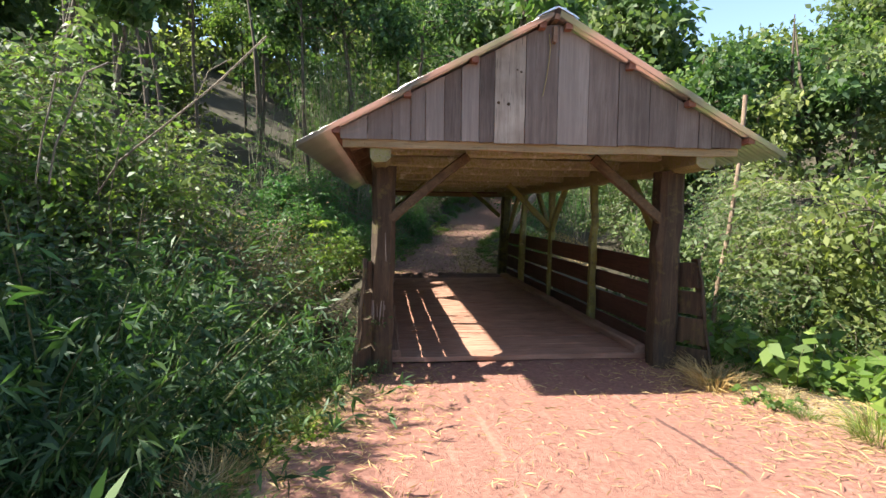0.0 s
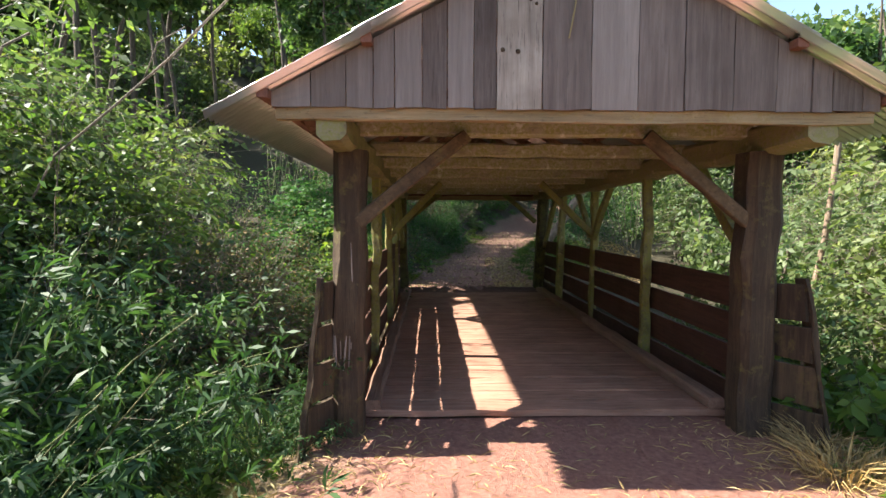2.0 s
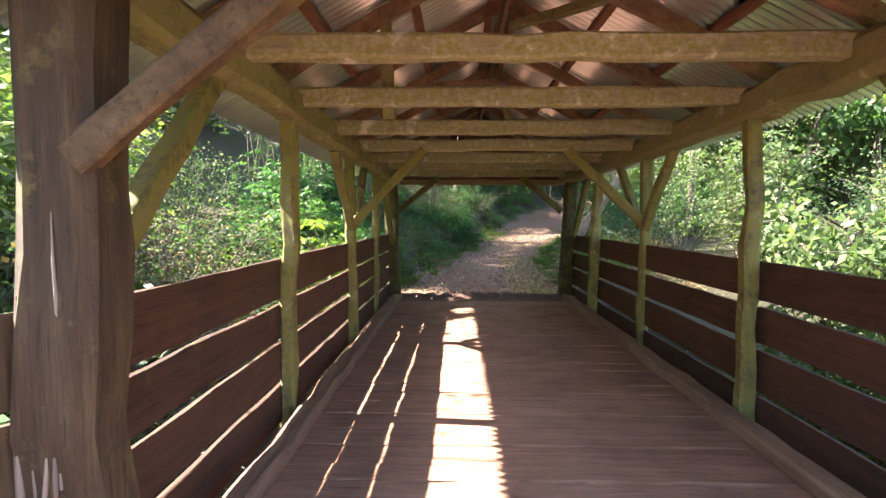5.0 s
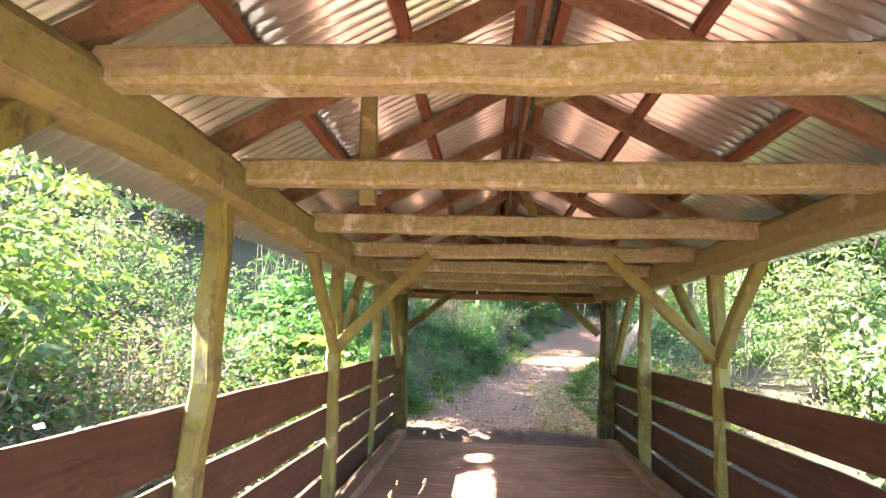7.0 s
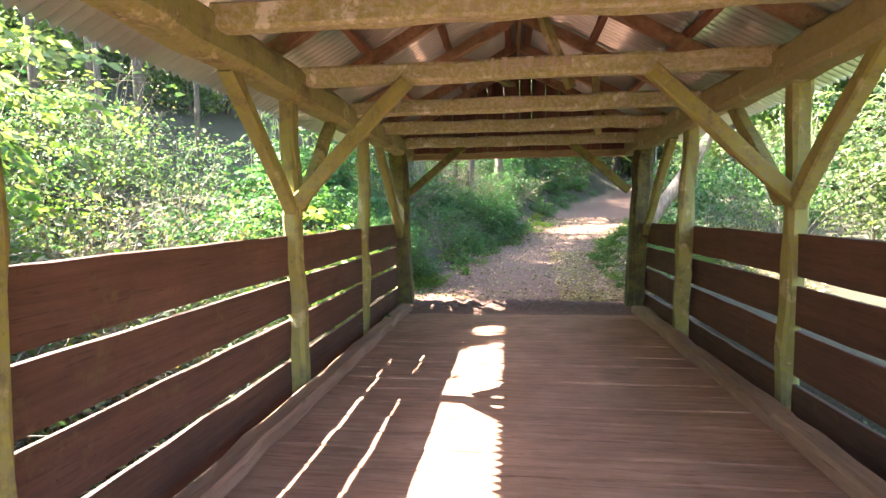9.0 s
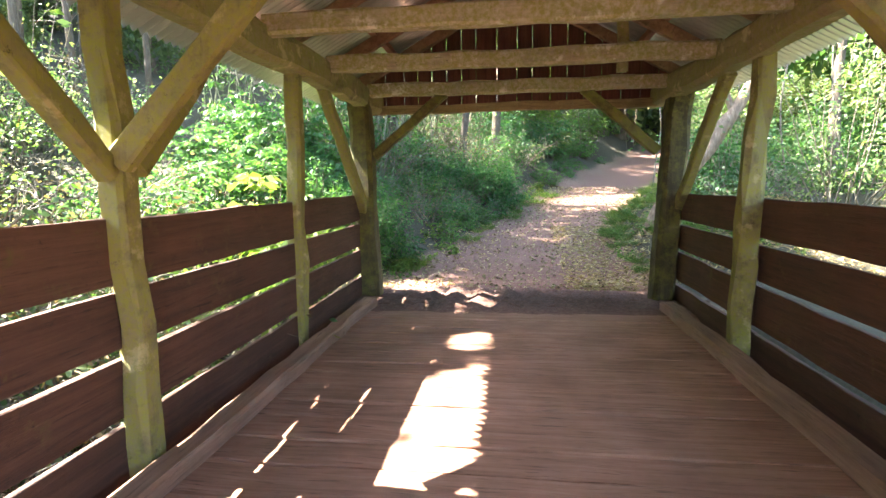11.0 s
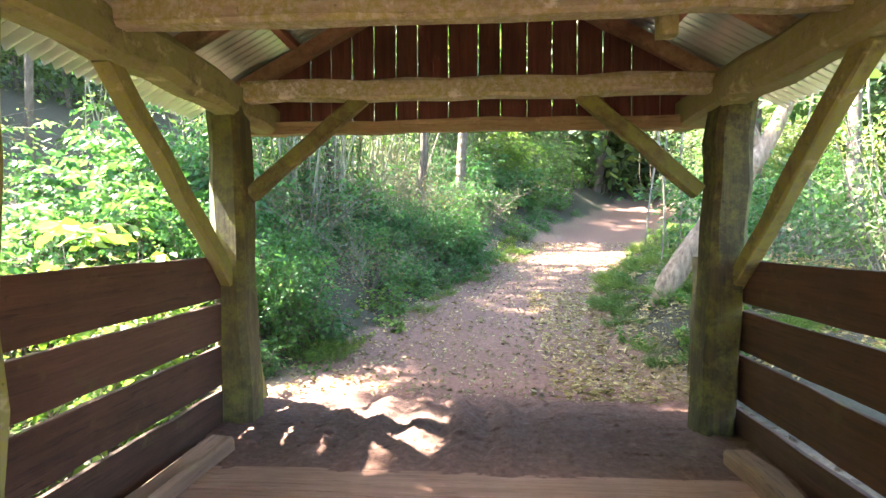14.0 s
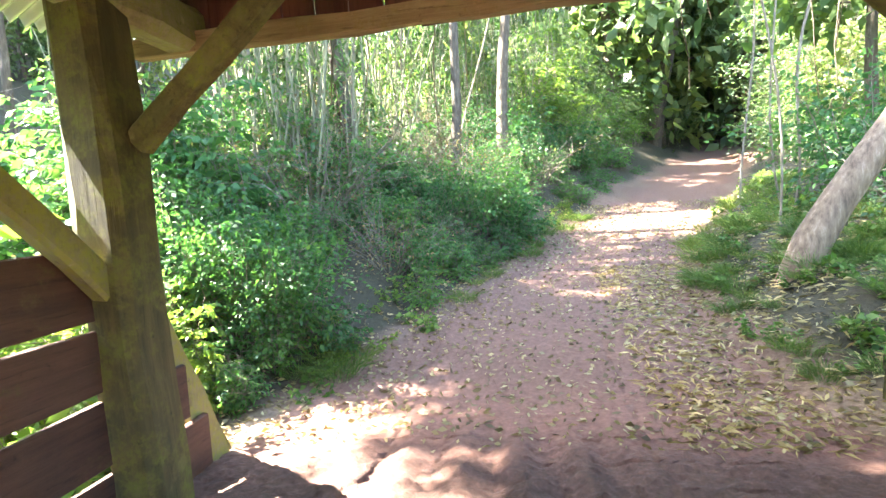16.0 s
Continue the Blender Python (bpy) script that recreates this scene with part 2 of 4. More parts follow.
def hewn(p0, p1, w, h, seed, up=(0, 0, 1), rough=0.008, step=0.3, chamfer=0.18, bow=0.0):
    """A sawn or hewn timber from p0 to p1: chamfered section, wavering faces. w across, h along up."""
    rng = np.random.default_rng(seed)
    p0, p1 = Vector(p0), Vector(p1)
    d = (p1 - p0)
    n = max(2, int(d.length / step) + 1)
    d.normalize()
    u = Vector(up)
    side = d.cross(u).normalized()
    u = side.cross(d).normalized()
    c = chamfer * min(w, h) * 0.5
    sec = [(-w / 2 + c, -h / 2), (w / 2 - c, -h / 2), (w / 2, -h / 2 + c), (w / 2, h / 2 - c),
           (w / 2 - c, h / 2), (-w / 2 + c, h / 2), (-w / 2, h / 2 - c), (-w / 2, -h / 2 + c)]
    bm = bmesh.new()
    rings = []
    for i in range(n + 1):
        f = i / n
        c0 = p0.lerp(p1, f) + u * (bow * 4 * f * (1 - f))
        off = rng.normal(0, rough * 0.7, 2)
        ring = []
        for a, b in sec:
            j = rng.normal(0, rough * 0.5, 2)
            ring.append(bm.verts.new(c0 + side * (a + off[0] + j[0]) + u * (b + off[1] + j[1])))
        rings.append(ring)
    for r0, r1 in zip(rings, rings[1:]):
        for k in range(8):
            bm.faces.new((r0[k], r0[(k + 1) % 8], r1[(k + 1) % 8], r1[k]))
    bm.faces.new(list(reversed(rings[0])))
    bm.faces.new(rings[-1])
    bmesh.ops.recalc_face_normals(bm, faces=bm.faces)
    return bm


def empty(name, x=0.0, y=0.0, z=0.0):
    e = new(name)
    e.matrix_world = pose(x, y, z)
    return e


# ---- terrain ----
TRACK_Y = np.array([-30, 0, 3, 5, 14.5, 15.5, 16.5, 18, 20.5, 22.5, 26.5, 34, 50, 70.0])
TRACK_X = np.array([-2.0, 0.9, 1.35, 1.64, 1.64, 1.6, 1.72, 2.1, 3.0, 3.9, 5.5, 9.0, 17, 27.0])
TRACK_W = np.array([2.0, 2.2, 2.1, 1.85, 1.75, 1.65, 1.35, 1.05, 1.05, 1.15, 1.3, 1.3, 1.3, 1.3])


def ground_z(x, y):
    """Height of the ground, and how far off the trodden track (0 on it, 1 on the verge, 2 beyond)."""
    x, y = np.asarray(x, float), np.asarray(y, float)
    cx, w = np.interp(y, TRACK_Y, TRACK_X), np.interp(y, TRACK_Y, TRACK_W)
    h = np.interp(y, [-30, 0, 3.4, 5.2, 5.9, 6.3, 13.3, 14.0, 15.0, 15.8, 30, 50, 90], [1.2, 0.3, 0.1, -0.09, -0.05, -0.1, 0.0, 0.02, -0.1, -0.1, 1.95, 5.0, 11])
    off = x - cx
    left, right = np.clip(-off - w, 0, None), np.clip(off - w, 0, None)
    blend = np.clip((y - 14.2) / 2.0, 0, 1)
    # before the bridge both sides fall towards the stream
    zl0 = -np.interp(left, [0, 0.5, 1.6, 3.5, 7, 14, 40], [0, 0.22, 1.0, 1.6, 0.9, -2.6, -14])
    zr0 = -np.interp(right, [0, 0.6, 1.6, 3.5, 8, 16, 40], [0, -0.05, 0.15, 0.9, 1.2, -1.0, -11])
    # beyond it a bank rises on one side and a verge on the other
    zl1 = np.interp(left, [0, 0.4, 1.5, 3.5, 8, 40], [0, 0.05, 0.65, 1.2, 2.0, 13])
    zr1 = np.interp(right, [0, 0.4, 0.8, 1.5, 4, 8, 16, 40], [0, 0.26, 0.58, 0.7, 0.65, 0.7, 2.5, 13])
    z = h + np.where(off < 0, zl0 * (1 - blend) + zl1 * blend, zr0 * (1 - blend) + zr1 * blend)
    # the stream bed under the bridge
    gully = np.exp(-np.clip(np.abs(y - 9.75) / 3.3, 0, 3) ** 24)
    z = z - gully * np.where(z > -1.7, z + 1.7, 0) * np.clip(1 - (np.abs(x - 1.6) - 6) / 8, 0, 1)
    bump_ = 0.05 * np.sin(1.7 * x + 0.6 * y) * np.sin(1.3 * y - 0.4 * x) * np.clip((left + right) * 2, 0.15, 1)
    # churned earth and wheel ruts at the end of the deck
    churn = np.exp(-((y - 14.35) / 0.85) ** 4) * np.exp(-((x - 1.6) / 1.9) ** 4)
    z = z + churn * (0.026 * np.sin(21 * x + 0.8 * np.sin(3 * y)) * np.clip(np.sin(2.1 * x - 1.2) + 0.6, 0, 1) + 0.012 * np.sin(9 * x + 4 * y) * np.sin(13 * y - 5 * x))
    return z + bump_, np.clip((left + right) / np.where(y < 10, 0.8, 0.45) + np.clip(np.abs(off) - w * 0.45, 0, None) * 0.25, 0, 2)


def build_ground():
    xs = np.unique(np.concatenate([np.arange(-1, 4.3, 0.036), np.linspace(-90, -8, 30), np.arange(-8, 9, 0.16), np.linspace(9, 100, 34)]))
    ys = np.unique(np.concatenate([np.arange(13.1, 15.8, 0.036), np.linspace(-50, -3, 20), np.arange(-3, 24, 0.16), np.linspace(24, 140, 56)]))
    X, Y = np.meshgrid(xs, ys)
    Z, V = ground_z(X, Y)
    rng = np.random.default_rng(5)
    near = (np.abs(X) < 9) & (Y > -3) & (Y < 24)
    Z = Z + np.where(near, rng.normal(0, 0.0025, Z.shape), 0)
    clods = np.exp(-((Y - 14.3) / 0.8) ** 4) * np.exp(-((X - 1.6) / 1.9) ** 4)
    Z = Z + clods * (rng.normal(0, 0.008, Z.shape) + 0.02 * np.clip(np.sin(31 * X + 9 * np.sin(7 * Y)) * np.sin(23 * Y + 5 * X) - 0.45, 0, 1))
    nx, ny = len(xs), len(ys)
    idx = np.arange(nx * ny).reshape(ny, nx)
    F = np.stack([idx[:-1, :-1], idx[:-1, 1:], idx[1:, 1:], idx[1:, :-1]], -1).reshape(-1, 4)
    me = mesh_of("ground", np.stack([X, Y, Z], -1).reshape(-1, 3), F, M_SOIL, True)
    att = me.attributes.new("verge", "FLOAT", "POINT")
    att.data.foreach_set("value", V.ravel().astype(np.float32))
    att = me.attributes.new("leaf_mould", "FLOAT", "POINT")
    att.data.foreach_set("value", (np.clip((Y - 14.9) / 1.2, 0, 1) * 0.8).ravel().astype(np.float32))
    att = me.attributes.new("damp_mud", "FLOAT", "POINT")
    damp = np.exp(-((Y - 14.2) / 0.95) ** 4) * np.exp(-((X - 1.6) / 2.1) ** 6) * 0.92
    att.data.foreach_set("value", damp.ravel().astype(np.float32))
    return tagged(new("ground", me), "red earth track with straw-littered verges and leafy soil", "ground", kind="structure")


build_ground()

# ---- covered bridge ----
CX, RIDGE, PITCH = 1.65, 3.63, 0.53         # centre line, ridge height, fall per metre
Y0, Y1 = 4.96, 14.85                        # ends of the roof
POST_Y = (5.75, 7.95, 10.3, 12.2, 14.08)
TIE_Y = (5.86, 6.98, 8.04, 9.2, 10.36, 11.6, 12.8, 14.1)
RAIL_L, RAIL_R = -0.085, 3.405
bridge = tagged(empty("covered_bridge", CX, 10, 0), "weathered timber covered bridge with corrugated metal roof over a gully", "covered bridge")


def bpart(name, bm, material, parent=None, label=""):
    """A part of the bridge, from a mesh in world coordinates."""
    par = parent or bridge
    shift = Matrix.Translation((-CX, -10, 0))
    bm.transform(shift)
    return part(name, bm, material, par, label)


def roof_z(x, lift=0.0):
    return RIDGE - PITCH * abs(x - CX) + lift


# posts: heavy at the two portals, lighter between
def post(x, y, w, d, z0, z1, seed, material, lean=0.0, label="", rough=0.01):
    return bpart("post", hewn((x, y, z0), (x + lean, y, z1), w, d, seed, up=(0, 1, 0), rough=rough, chamfer=0.35), material, None, label)


post(-0.005, 5.77, 0.25, 0.26, -0.6, 2.2, 11, M_BIGPOST, 0.02, "dark heavy post with splintered weathered side", 0.016)
post(3.275, 5.74, 0.28, 0.27, -0.6, 2.2, 12, M_BIGPOST, -0.01, "dark heavy portal post", 0.012)
post(0.035, 14.08, 0.24, 0.26, -0.6, 2.2, 13, M_ENDPOST, -0.1, "heavy dark mossy portal post")
post(3.22, 14.08, 0.23, 0.26, -0.6, 2.2, 14, M_ENDPOST, 0.13, "heavy dark mossy portal post")
post(-0.03, 7.93, 0.105, 0.12, -0.5, 2.16, 15, M_POST, 0.03, "mossy crooked post", 0.014)
post(3.31, 7.95, 0.105, 0.12, -0.5, 2.16, 16, M_POST, 0.0, "mossy post")
post(-0.025, 10.3, 0.11, 0.13, -0.5, 2.16, 17, M_POST, -0.03, "mossy post with forked braces")
post(3.385, 10.3, 0.115, 0.13, -0.5, 2.16, 18, M_POST, 0.02, "mossy post with forked braces")
post(-0.10, 12.2, 0.12, 0.13, -0.5, 2.16, 19, M_POST, 0.06, "mossy post")
post(3.27, 12.2, 0.14, 0.13, -0.5, 2.16, 20, M_POST, 0.08, "crooked brown post", 0.018)

# wall plates along both sides
for x, s in ((-0.02, 31), (3.32, 32)):
    bpart("wall_plate", hewn((x, 5.13, 2.31), (x, 14.92, 2.25), 0.2, 0.24, s, rough=0.012, chamfer=0.4, bow=-0.03), M_BEAM_Y)

# tie beams across
for i, y in enumerate(TIE_Y):
    drop = (0.0, -0.03, -0.05, -0.07, -0.085, -0.08, -0.075, -0.085)[i]
    tie = bpart("tie_beam", hewn((0.04, y, 2.405 + drop), (3.27, y, 2.395 + drop), 0.115, 0.135, 40 + i, rough=0.007, chamfer=0.3), M_BEAM_X)
    if i == 4:
        for k in range(9):
            w = (0.02, 0.045, 0.015, 0.05, 0.04, 0.018, 0.05, 0.02, 0.015)[k]
            x = 1.42 + k * 0.085
            bpart("carved_mark", hewn((x, y - 0.062, 2.31), (x + 0.008, y - 0.062, 2.385), w, 0.006, 60 + k, up=(0, 1, 0), rough=0.001, chamfer=0.1), M_GABLE_NEW, tie)


# split grey wood on the weather side of the near post: tapering slivers
sr = random.Random(8)
SPLINTERS = []
for k in range(9):
    SPLINTERS.append((-0.115 + 0.02 * k, sr.uniform(0.5, 1.05), sr.uniform(0.3, 0.62), sr.uniform(0.006, 0.012), sr.uniform(-0.02, 0.05)))


def splinters():
    for x, za, ln, r, dx in SPLINTERS:
        P = np.array([(x, 5.645, za - 0.04), (x + 0.3 * dx, 5.638, za + 0.3 * ln), (x + 0.7 * dx, 5.636, za + 0.7 * ln), (x + dx, 5.642, za + ln)])
        bpart("splinter", mesh_of("splinter", *tubes([P], [(r * 0.6, r, r * 0.7, 0.002)], 5), M_GABLE), None, None, "split grey sliver of wood")


# braces
def brace(p0, p1, w, h, seed, material=M_POST, up=(0, 0, 1)):
    bpart("brace", hewn(p0, p1, w, h, seed, up=up, rough=0.007, chamfer=0.3), material)


for y, yo, m, s in ((5.68, 5.74, M_BRACE, 70), (10.26, 10.3, M_POST, 74), (14.12, 14.12, M_MOSSBRACE, 78)):
    zb, zt, dx = {5.68: (1.64, 2.33, 0.93), 10.26: (1.4, 2.26, 0.82), 14.12: (1.6, 2.27, 0.9)}[y]
    brace((0.08 if y != 10.26 else 0.0, y, zb), (dx, yo, zt), 0.085, 0.105, s, m, (0, 0, 1))
    brace((3.17 if y != 10.26 else 3.36, y, zb), (3.29 - dx, yo, zt), 0.085, 0.105, s + 1, m, (0, 0, 1))
for x, s in ((-0.03, 82), (3.36, 92)):
    brace((x, 10.24, 1.36), (x, 9.42, 2.16), 0.09, 0.1, s, M_POST, (0, 1, 0))
    brace((x, 10.38, 1.38), (x, 11.2, 2.16), 0.09, 0.1, s + 1, M_POST, (0, 1, 0))
    brace((x, 5.85, 1.2), (x, 6.85, 2.2), 0.09, 0.11, s + 2, M_POST, (0, 1, 0))
    brace((x, 14.04, 0.96), (x, 12.82, 2.15), 0.09, 0.11, s + 3, M_POST, (0, 1, 0))

# rafters in pairs, purlins across them, ridge boards
RAFTER_Y = (5.2, 6.0, 7.05, 8.1, 9.2, 10.3, 11.45, 12.6, 13.7, 14.62)
for i, y in enumerate(RAFTER_Y):
    for sgn in (-1, 1):
        x1 = CX + sgn * 2.02
        bpart("rafter", hewn((CX + sgn * 0.02, y, RIDGE - 0.15), (x1, y, roof_z(x1) - 0.15), 0.075, 0.115, 100 + 2 * i + (sgn > 0), rough=0.006, chamfer=0.2), M_RAFTER)
for sgn in (-1, 1):
    for j, dx in enumerate((0.13, 0.78, 1.42, 2.08)):
        x = CX + sgn * dx
        bpart("purlin", hewn((x, Y0 + 0.03, roof_z(x) - 0.055), (x, Y1 - 0.05, roof_z(x) - 0.055), 0.07, 0.06, 130 + j * 2 + (sgn > 0), rough=0.004, chamfer=0.15), M_PURLIN)
bpart("ridge_board", hewn((CX, Y0 + 0.05, RIDGE - 0.2), (CX, Y1 - 0.05, RIDGE - 0.2), 0.035, 0.15, 150, rough=0.004), M_RAFTER)
# king posts and stray struts between the tie beams and the rafters
for i, (a, b) in enumerate((((0.69, 8.15, 2.22), (0.67, 8.15, 3.02)), ((2.56, 12.92, 2.2), (2.52, 12.92, 3.0)),
                            ((1.71, 9.1, 3.24), (2.35, 8.1, 3.08)), ((1.58, 14.3, 3.13), (1.12, 12.7, 2.97)), ((1.72, 11.4, 3.3), (2.1, 11.6, 2.45)))):
    bpart("strut", hewn(a, b, 0.085, 0.07, 160 + i, up=(0, 1, 0) if i < 2 else (0, 0, 1), rough=0.006), M_BEAM_Y)
bpart("collar", hewn((0.95, 10.36, 3.02), (1.7, 10.36, 3.06), 0.05, 0.06, 171), M_RAFTER)
bpart("collar", hewn((0.8, 12.95, 3.15), (1.75, 12.95, 2.98), 0.06, 0.07, 172), M_RAFTER)


# corrugated roof sheets: two courses on each side
def sheet_mesh(width, x0, x1, sgn, lift):
    pitch, amp, k = 0.082, 0.024, 8
    n = int(width / pitch * k) + 1
    ys = np.arange(n) * pitch / k
    wave = amp * np.cos(ys / pitch * 2 * np.pi)
    rows = np.linspace(x0, x1, 4)
    V = []
    for th in (0.0, -0.002):
        for r in rows:
            V.append(np.stack([np.full(n, sgn * r), ys, -PITCH * r + wave + lift + th], -1))
    V = np.concatenate(V)
    idx = np.arange(8 * n).reshape(2, 4, n)
    F = []
    for s in range(2):
        g = idx[s]
        q = np.stack([g[:-1, :-1], g[:-1, 1:], g[1:, 1:], g[1:, :-1]], -1).reshape(-1, 4)
        F.append(q if s == 0 else q[:, ::-1])
    for a, b in ((idx[0, 0], idx[1, 0]), (idx[0, -1], idx[1, -1])):
        F.append(np.stack([a[:-1], a[1:], b[1:], b[:-1]], -1))
    for a, b in ((idx[0, :, 0], idx[1, :, 0]), (idx[0, :, -1], idx[1, :, -1])):
        F.append(np.stack([a[:-1], a[1:], b[1:], b[:-1]], -1))
    return mesh_of("roof_sheet", V, np.concatenate(F), M_SHEET, True)


roof = bpart("roof", hewn((CX, Y0, RIDGE - 0.045), (CX, Y1, RIDGE - 0.045), 0.05, 0.05, 180), M_RAFTER, None, "corrugated metal gable roof")
rng = random.Random(3)
for sgn in (-1, 1):
    upper = sheet_mesh(1.066, 0.03, 1.5, sgn, 0.008)
    lower = sheet_mesh(1.066, 1.38, 2.44, sgn, -0.006)
    for me in (upper, lower):
        for k in range(10):
            ob = new("roof_sheet", me)
            ob.parent = roof
            y = Y0 - 0.02 + k * 0.984
            ob.matrix_basis = pose(0, y - 10, RIDGE - 0.012 + 0.004 * (k % 2))
bm = bmesh.new()
ring = []
for y in np.linspace(Y0 - 0.03, Y1 + 0.03, 30):
    ring.append([bm.verts.new((CX + dx, y, RIDGE + dz + rng.uniform(-0.003, 0.003))) for dx, dz in ((-0.2, -0.062), (-0.05, 0.02), (0, 0.035), (0.05, 0.02), (0.2, -0.062), (0.2, -0.07), (0, 0.026), (-0.2, -0.07))])
for a, b in zip(ring, ring[1:]):
    for k in range(8):
        bm.faces.new((a[k], a[(k + 1) % 8], b[(k + 1) % 8], b[k]))
bm.faces.new(ring[0])
bm.faces.new(list(reversed(ring[-1])))
bmesh.ops.recalc_face_normals(bm, faces=bm.faces)
bpart("ridge_cap", bm, M_SHEET, roof, "dark bent metal ridge cap")


# gables of upright boards
def gable_board(x0, x1, y, zb, thick, seed):
    r = random.Random(seed)
    bm = bmesh.new()
    nz = 6
    cols = []
    for x in (x0, (x0 + x1) / 2, x1):
        top = roof_z(x) - 0.055
        cols.append([(x + r.uniform(-0.002, 0.002), zb + (top - zb) * k / nz + (r.uniform(-0.012, 0.004) if k == 0 else 0)) for k in range(nz + 1)])
    fr = [[bm.verts.new((x, y + r.uniform(-0.002, 0.002), z)) for x, z in c] for c in cols]
    bk = [[bm.verts.new((x, y + thick, z)) for x, z in c] for c in cols]
    for a in range(2):
        for k in range(nz):
            bm.faces.new((fr[a][k], fr[a + 1][k], fr[a + 1][k + 1], fr[a][k + 1]))
            bm.faces.new((bk[a][k], bk[a][k + 1], bk[a + 1][k + 1], bk[a + 1][k]))
        bm.faces.new((fr[a][0], bk[a][0], bk[a + 1][0], fr[a + 1][0]))
        bm.faces.new((fr[a][nz], fr[a + 1][nz], bk[a + 1][nz], bk[a][nz]))
    for c0, c1 in ((fr[0], bk[0]), (fr[2], bk[2])):
        for k in range(nz):
            bm.faces.new((c0[k], c0[k + 1], c1[k + 1], c1[k]))
    bmesh.ops.recalc_face_normals(bm, faces=bm.faces)
    return bm


gable = bpart("front_gable", hewn((-0.38, 5.14, 2.365), (3.66, 5.14, 2.36), 0.07, 0.085, 200, rough=0.006), M_TRIM, None, "weathered board gable over a moulded beam")
edges = [-0.40, -0.14, 0.09, 0.27, 0.41, 0.59, 0.755, 0.93, 1.08, 1.385, 1.71, 2.025, 2.335, 2.665, 2.96, 3.2, 3.34, 3.55, 3.68]
for i, (a, b) in enumerate(zip(edges, edges[1:])):
    bpart("board", gable_board(a + 0.003, b - 0.004, 5.07 + 0.004 * (i % 3), 2.40, 0.022, 210 + i), M_GABLE_NEW if i == 8 else M_GABLE, gable, "pale newer board" if i == 8 else "")
for kx, kz, kr in ((1.12, 2.78, 0.016), (1.22, 2.77, 0.017), (1.34, 3.08, 0.012), (1.30, 3.1, 0.009)):
    bm = bmesh.new()
    bmesh.ops.create_cone(bm, cap_ends=True, segments=10, radius1=kr, radius2=kr * 0.7, depth=0.006)
    bm.transform(Matrix.Translation((kx, 5.074, kz)) @ pose(0, 0, 0, 90))
    bpart("knot", bm, M_BIGPOST, gable, "dark round knot")
back = bpart("end_gable", hewn((-0.3, 14.66, 2.175), (3.6, 14.66, 2.175), 0.08, 0.1, 240, rough=0.006), M_TRIM, None, "red-brown board gable with light showing through the joints")
x, i = -0.32, 0
while x < 3.6:
    w = rng.uniform(0.17, 0.25)
    bpart("board", gable_board(x + 0.004, min(x + w, 3.62) - 0.005, 14.71 + 0.003 * (i % 2), 2.15, 0.022, 250 + i), M_GABLE_RED, back)
    x, i = x + w, i + 1

# railings: four wide boards on each side; past the portals they run on as wings that splay outwards
for rx, s0 in ((RAIL_L, 300), (RAIL_R, 340)):
    sgn = -1 if rx < 1 else 1
    out = -0.165 if sgn < 0 else 3.5            # outer end of the near wing, at its top
    rail = bpart("railing", hewn((out + sgn * 0.16, 5.36, -0.3), (out, 5.5, 1.22), 0.035, 0.12, s0, up=(0, 1, 0)), M_BIGPOST, None, "dark stained board railing with light showing through the gaps")
    if sgn > 0:
        bpart("stile", hewn((3.6, 15.3, -0.2), (3.62, 15.3, 1.1), 0.05, 0.1, s0 + 1, up=(0, 1, 0)), M_ENDPOST, rail, "dark upright board at the end of the wing")
    else:
        bpart("stile", hewn((-0.16, 14.8, -0.12), (-0.1, 14.2, 1.0), 0.045, 0.17, s0 + 1, up=(0, 1, 0.4)), M_POST, rail, "slanting end board")
    zs = ((0.88, 1.17), (0.59, 0.84), (0.285, 0.553), (-0.03, 0.247))
    if sgn > 0:
        zs = ((0.875, 1.155), (0.57, 0.83), (0.225, 0.525), (-0.05, 0.178))
    for k, (z0, z1) in enumerate(zs):
        zm = (z0 + z1) / 2
        ends = (5.72, 7.95, 10.3, 12.2, 14.16 if sgn > 0 else (14.2, 14.3, 14.46, 14.6)[k])
        for q, (a, b) in enumerate(zip(ends, ends[1:])):
            j = rng.uniform(-0.008, 0.008)
            bpart("rail_board", hewn((rx, a + 0.004, zm + j), (rx, b - 0.004, zm + rng.uniform(-0.008, 0.008)), 0.03, z1 - z0, s0 + 2 + k * 5 + q, rough=0.0035, chamfer=0.25), M_RAIL, rail)
        foot = sgn * 0.16 * (1.22 - zm) / 1.5
        bpart("rail_board", hewn((rx + sgn * 0.02, 5.74, zm), (out + foot - sgn * 0.02, 5.47 - 0.1 * (1.22 - zm), zm + 0.02), 0.03, z1 - z0, s0 + 24 + k, rough=0.004, chamfer=0.25), M_BIGPOST, rail)
        if sgn > 0:
            bpart("rail_board", hewn((rx + 0.01, 14.17, zm), (3.6, 15.27, zm - 0.03), 0.03, z1 - z0 - 0.015, s0 + 30 + k, rough=0.004, chamfer=0.25), M_ENDPOST, rail)

# kerb timbers on the deck
for x, s in ((0.13, 400), (3.17, 401)):
    for a, b in ((6.05, 9.9), (9.9, 13.55)):
        bpart("kerb_beam", hewn((x, a, 0.05), (x, b - 0.01, 0.05), 0.15, 0.1, s + int(a), rough=0.008, chamfer=0.35), M_KERB)
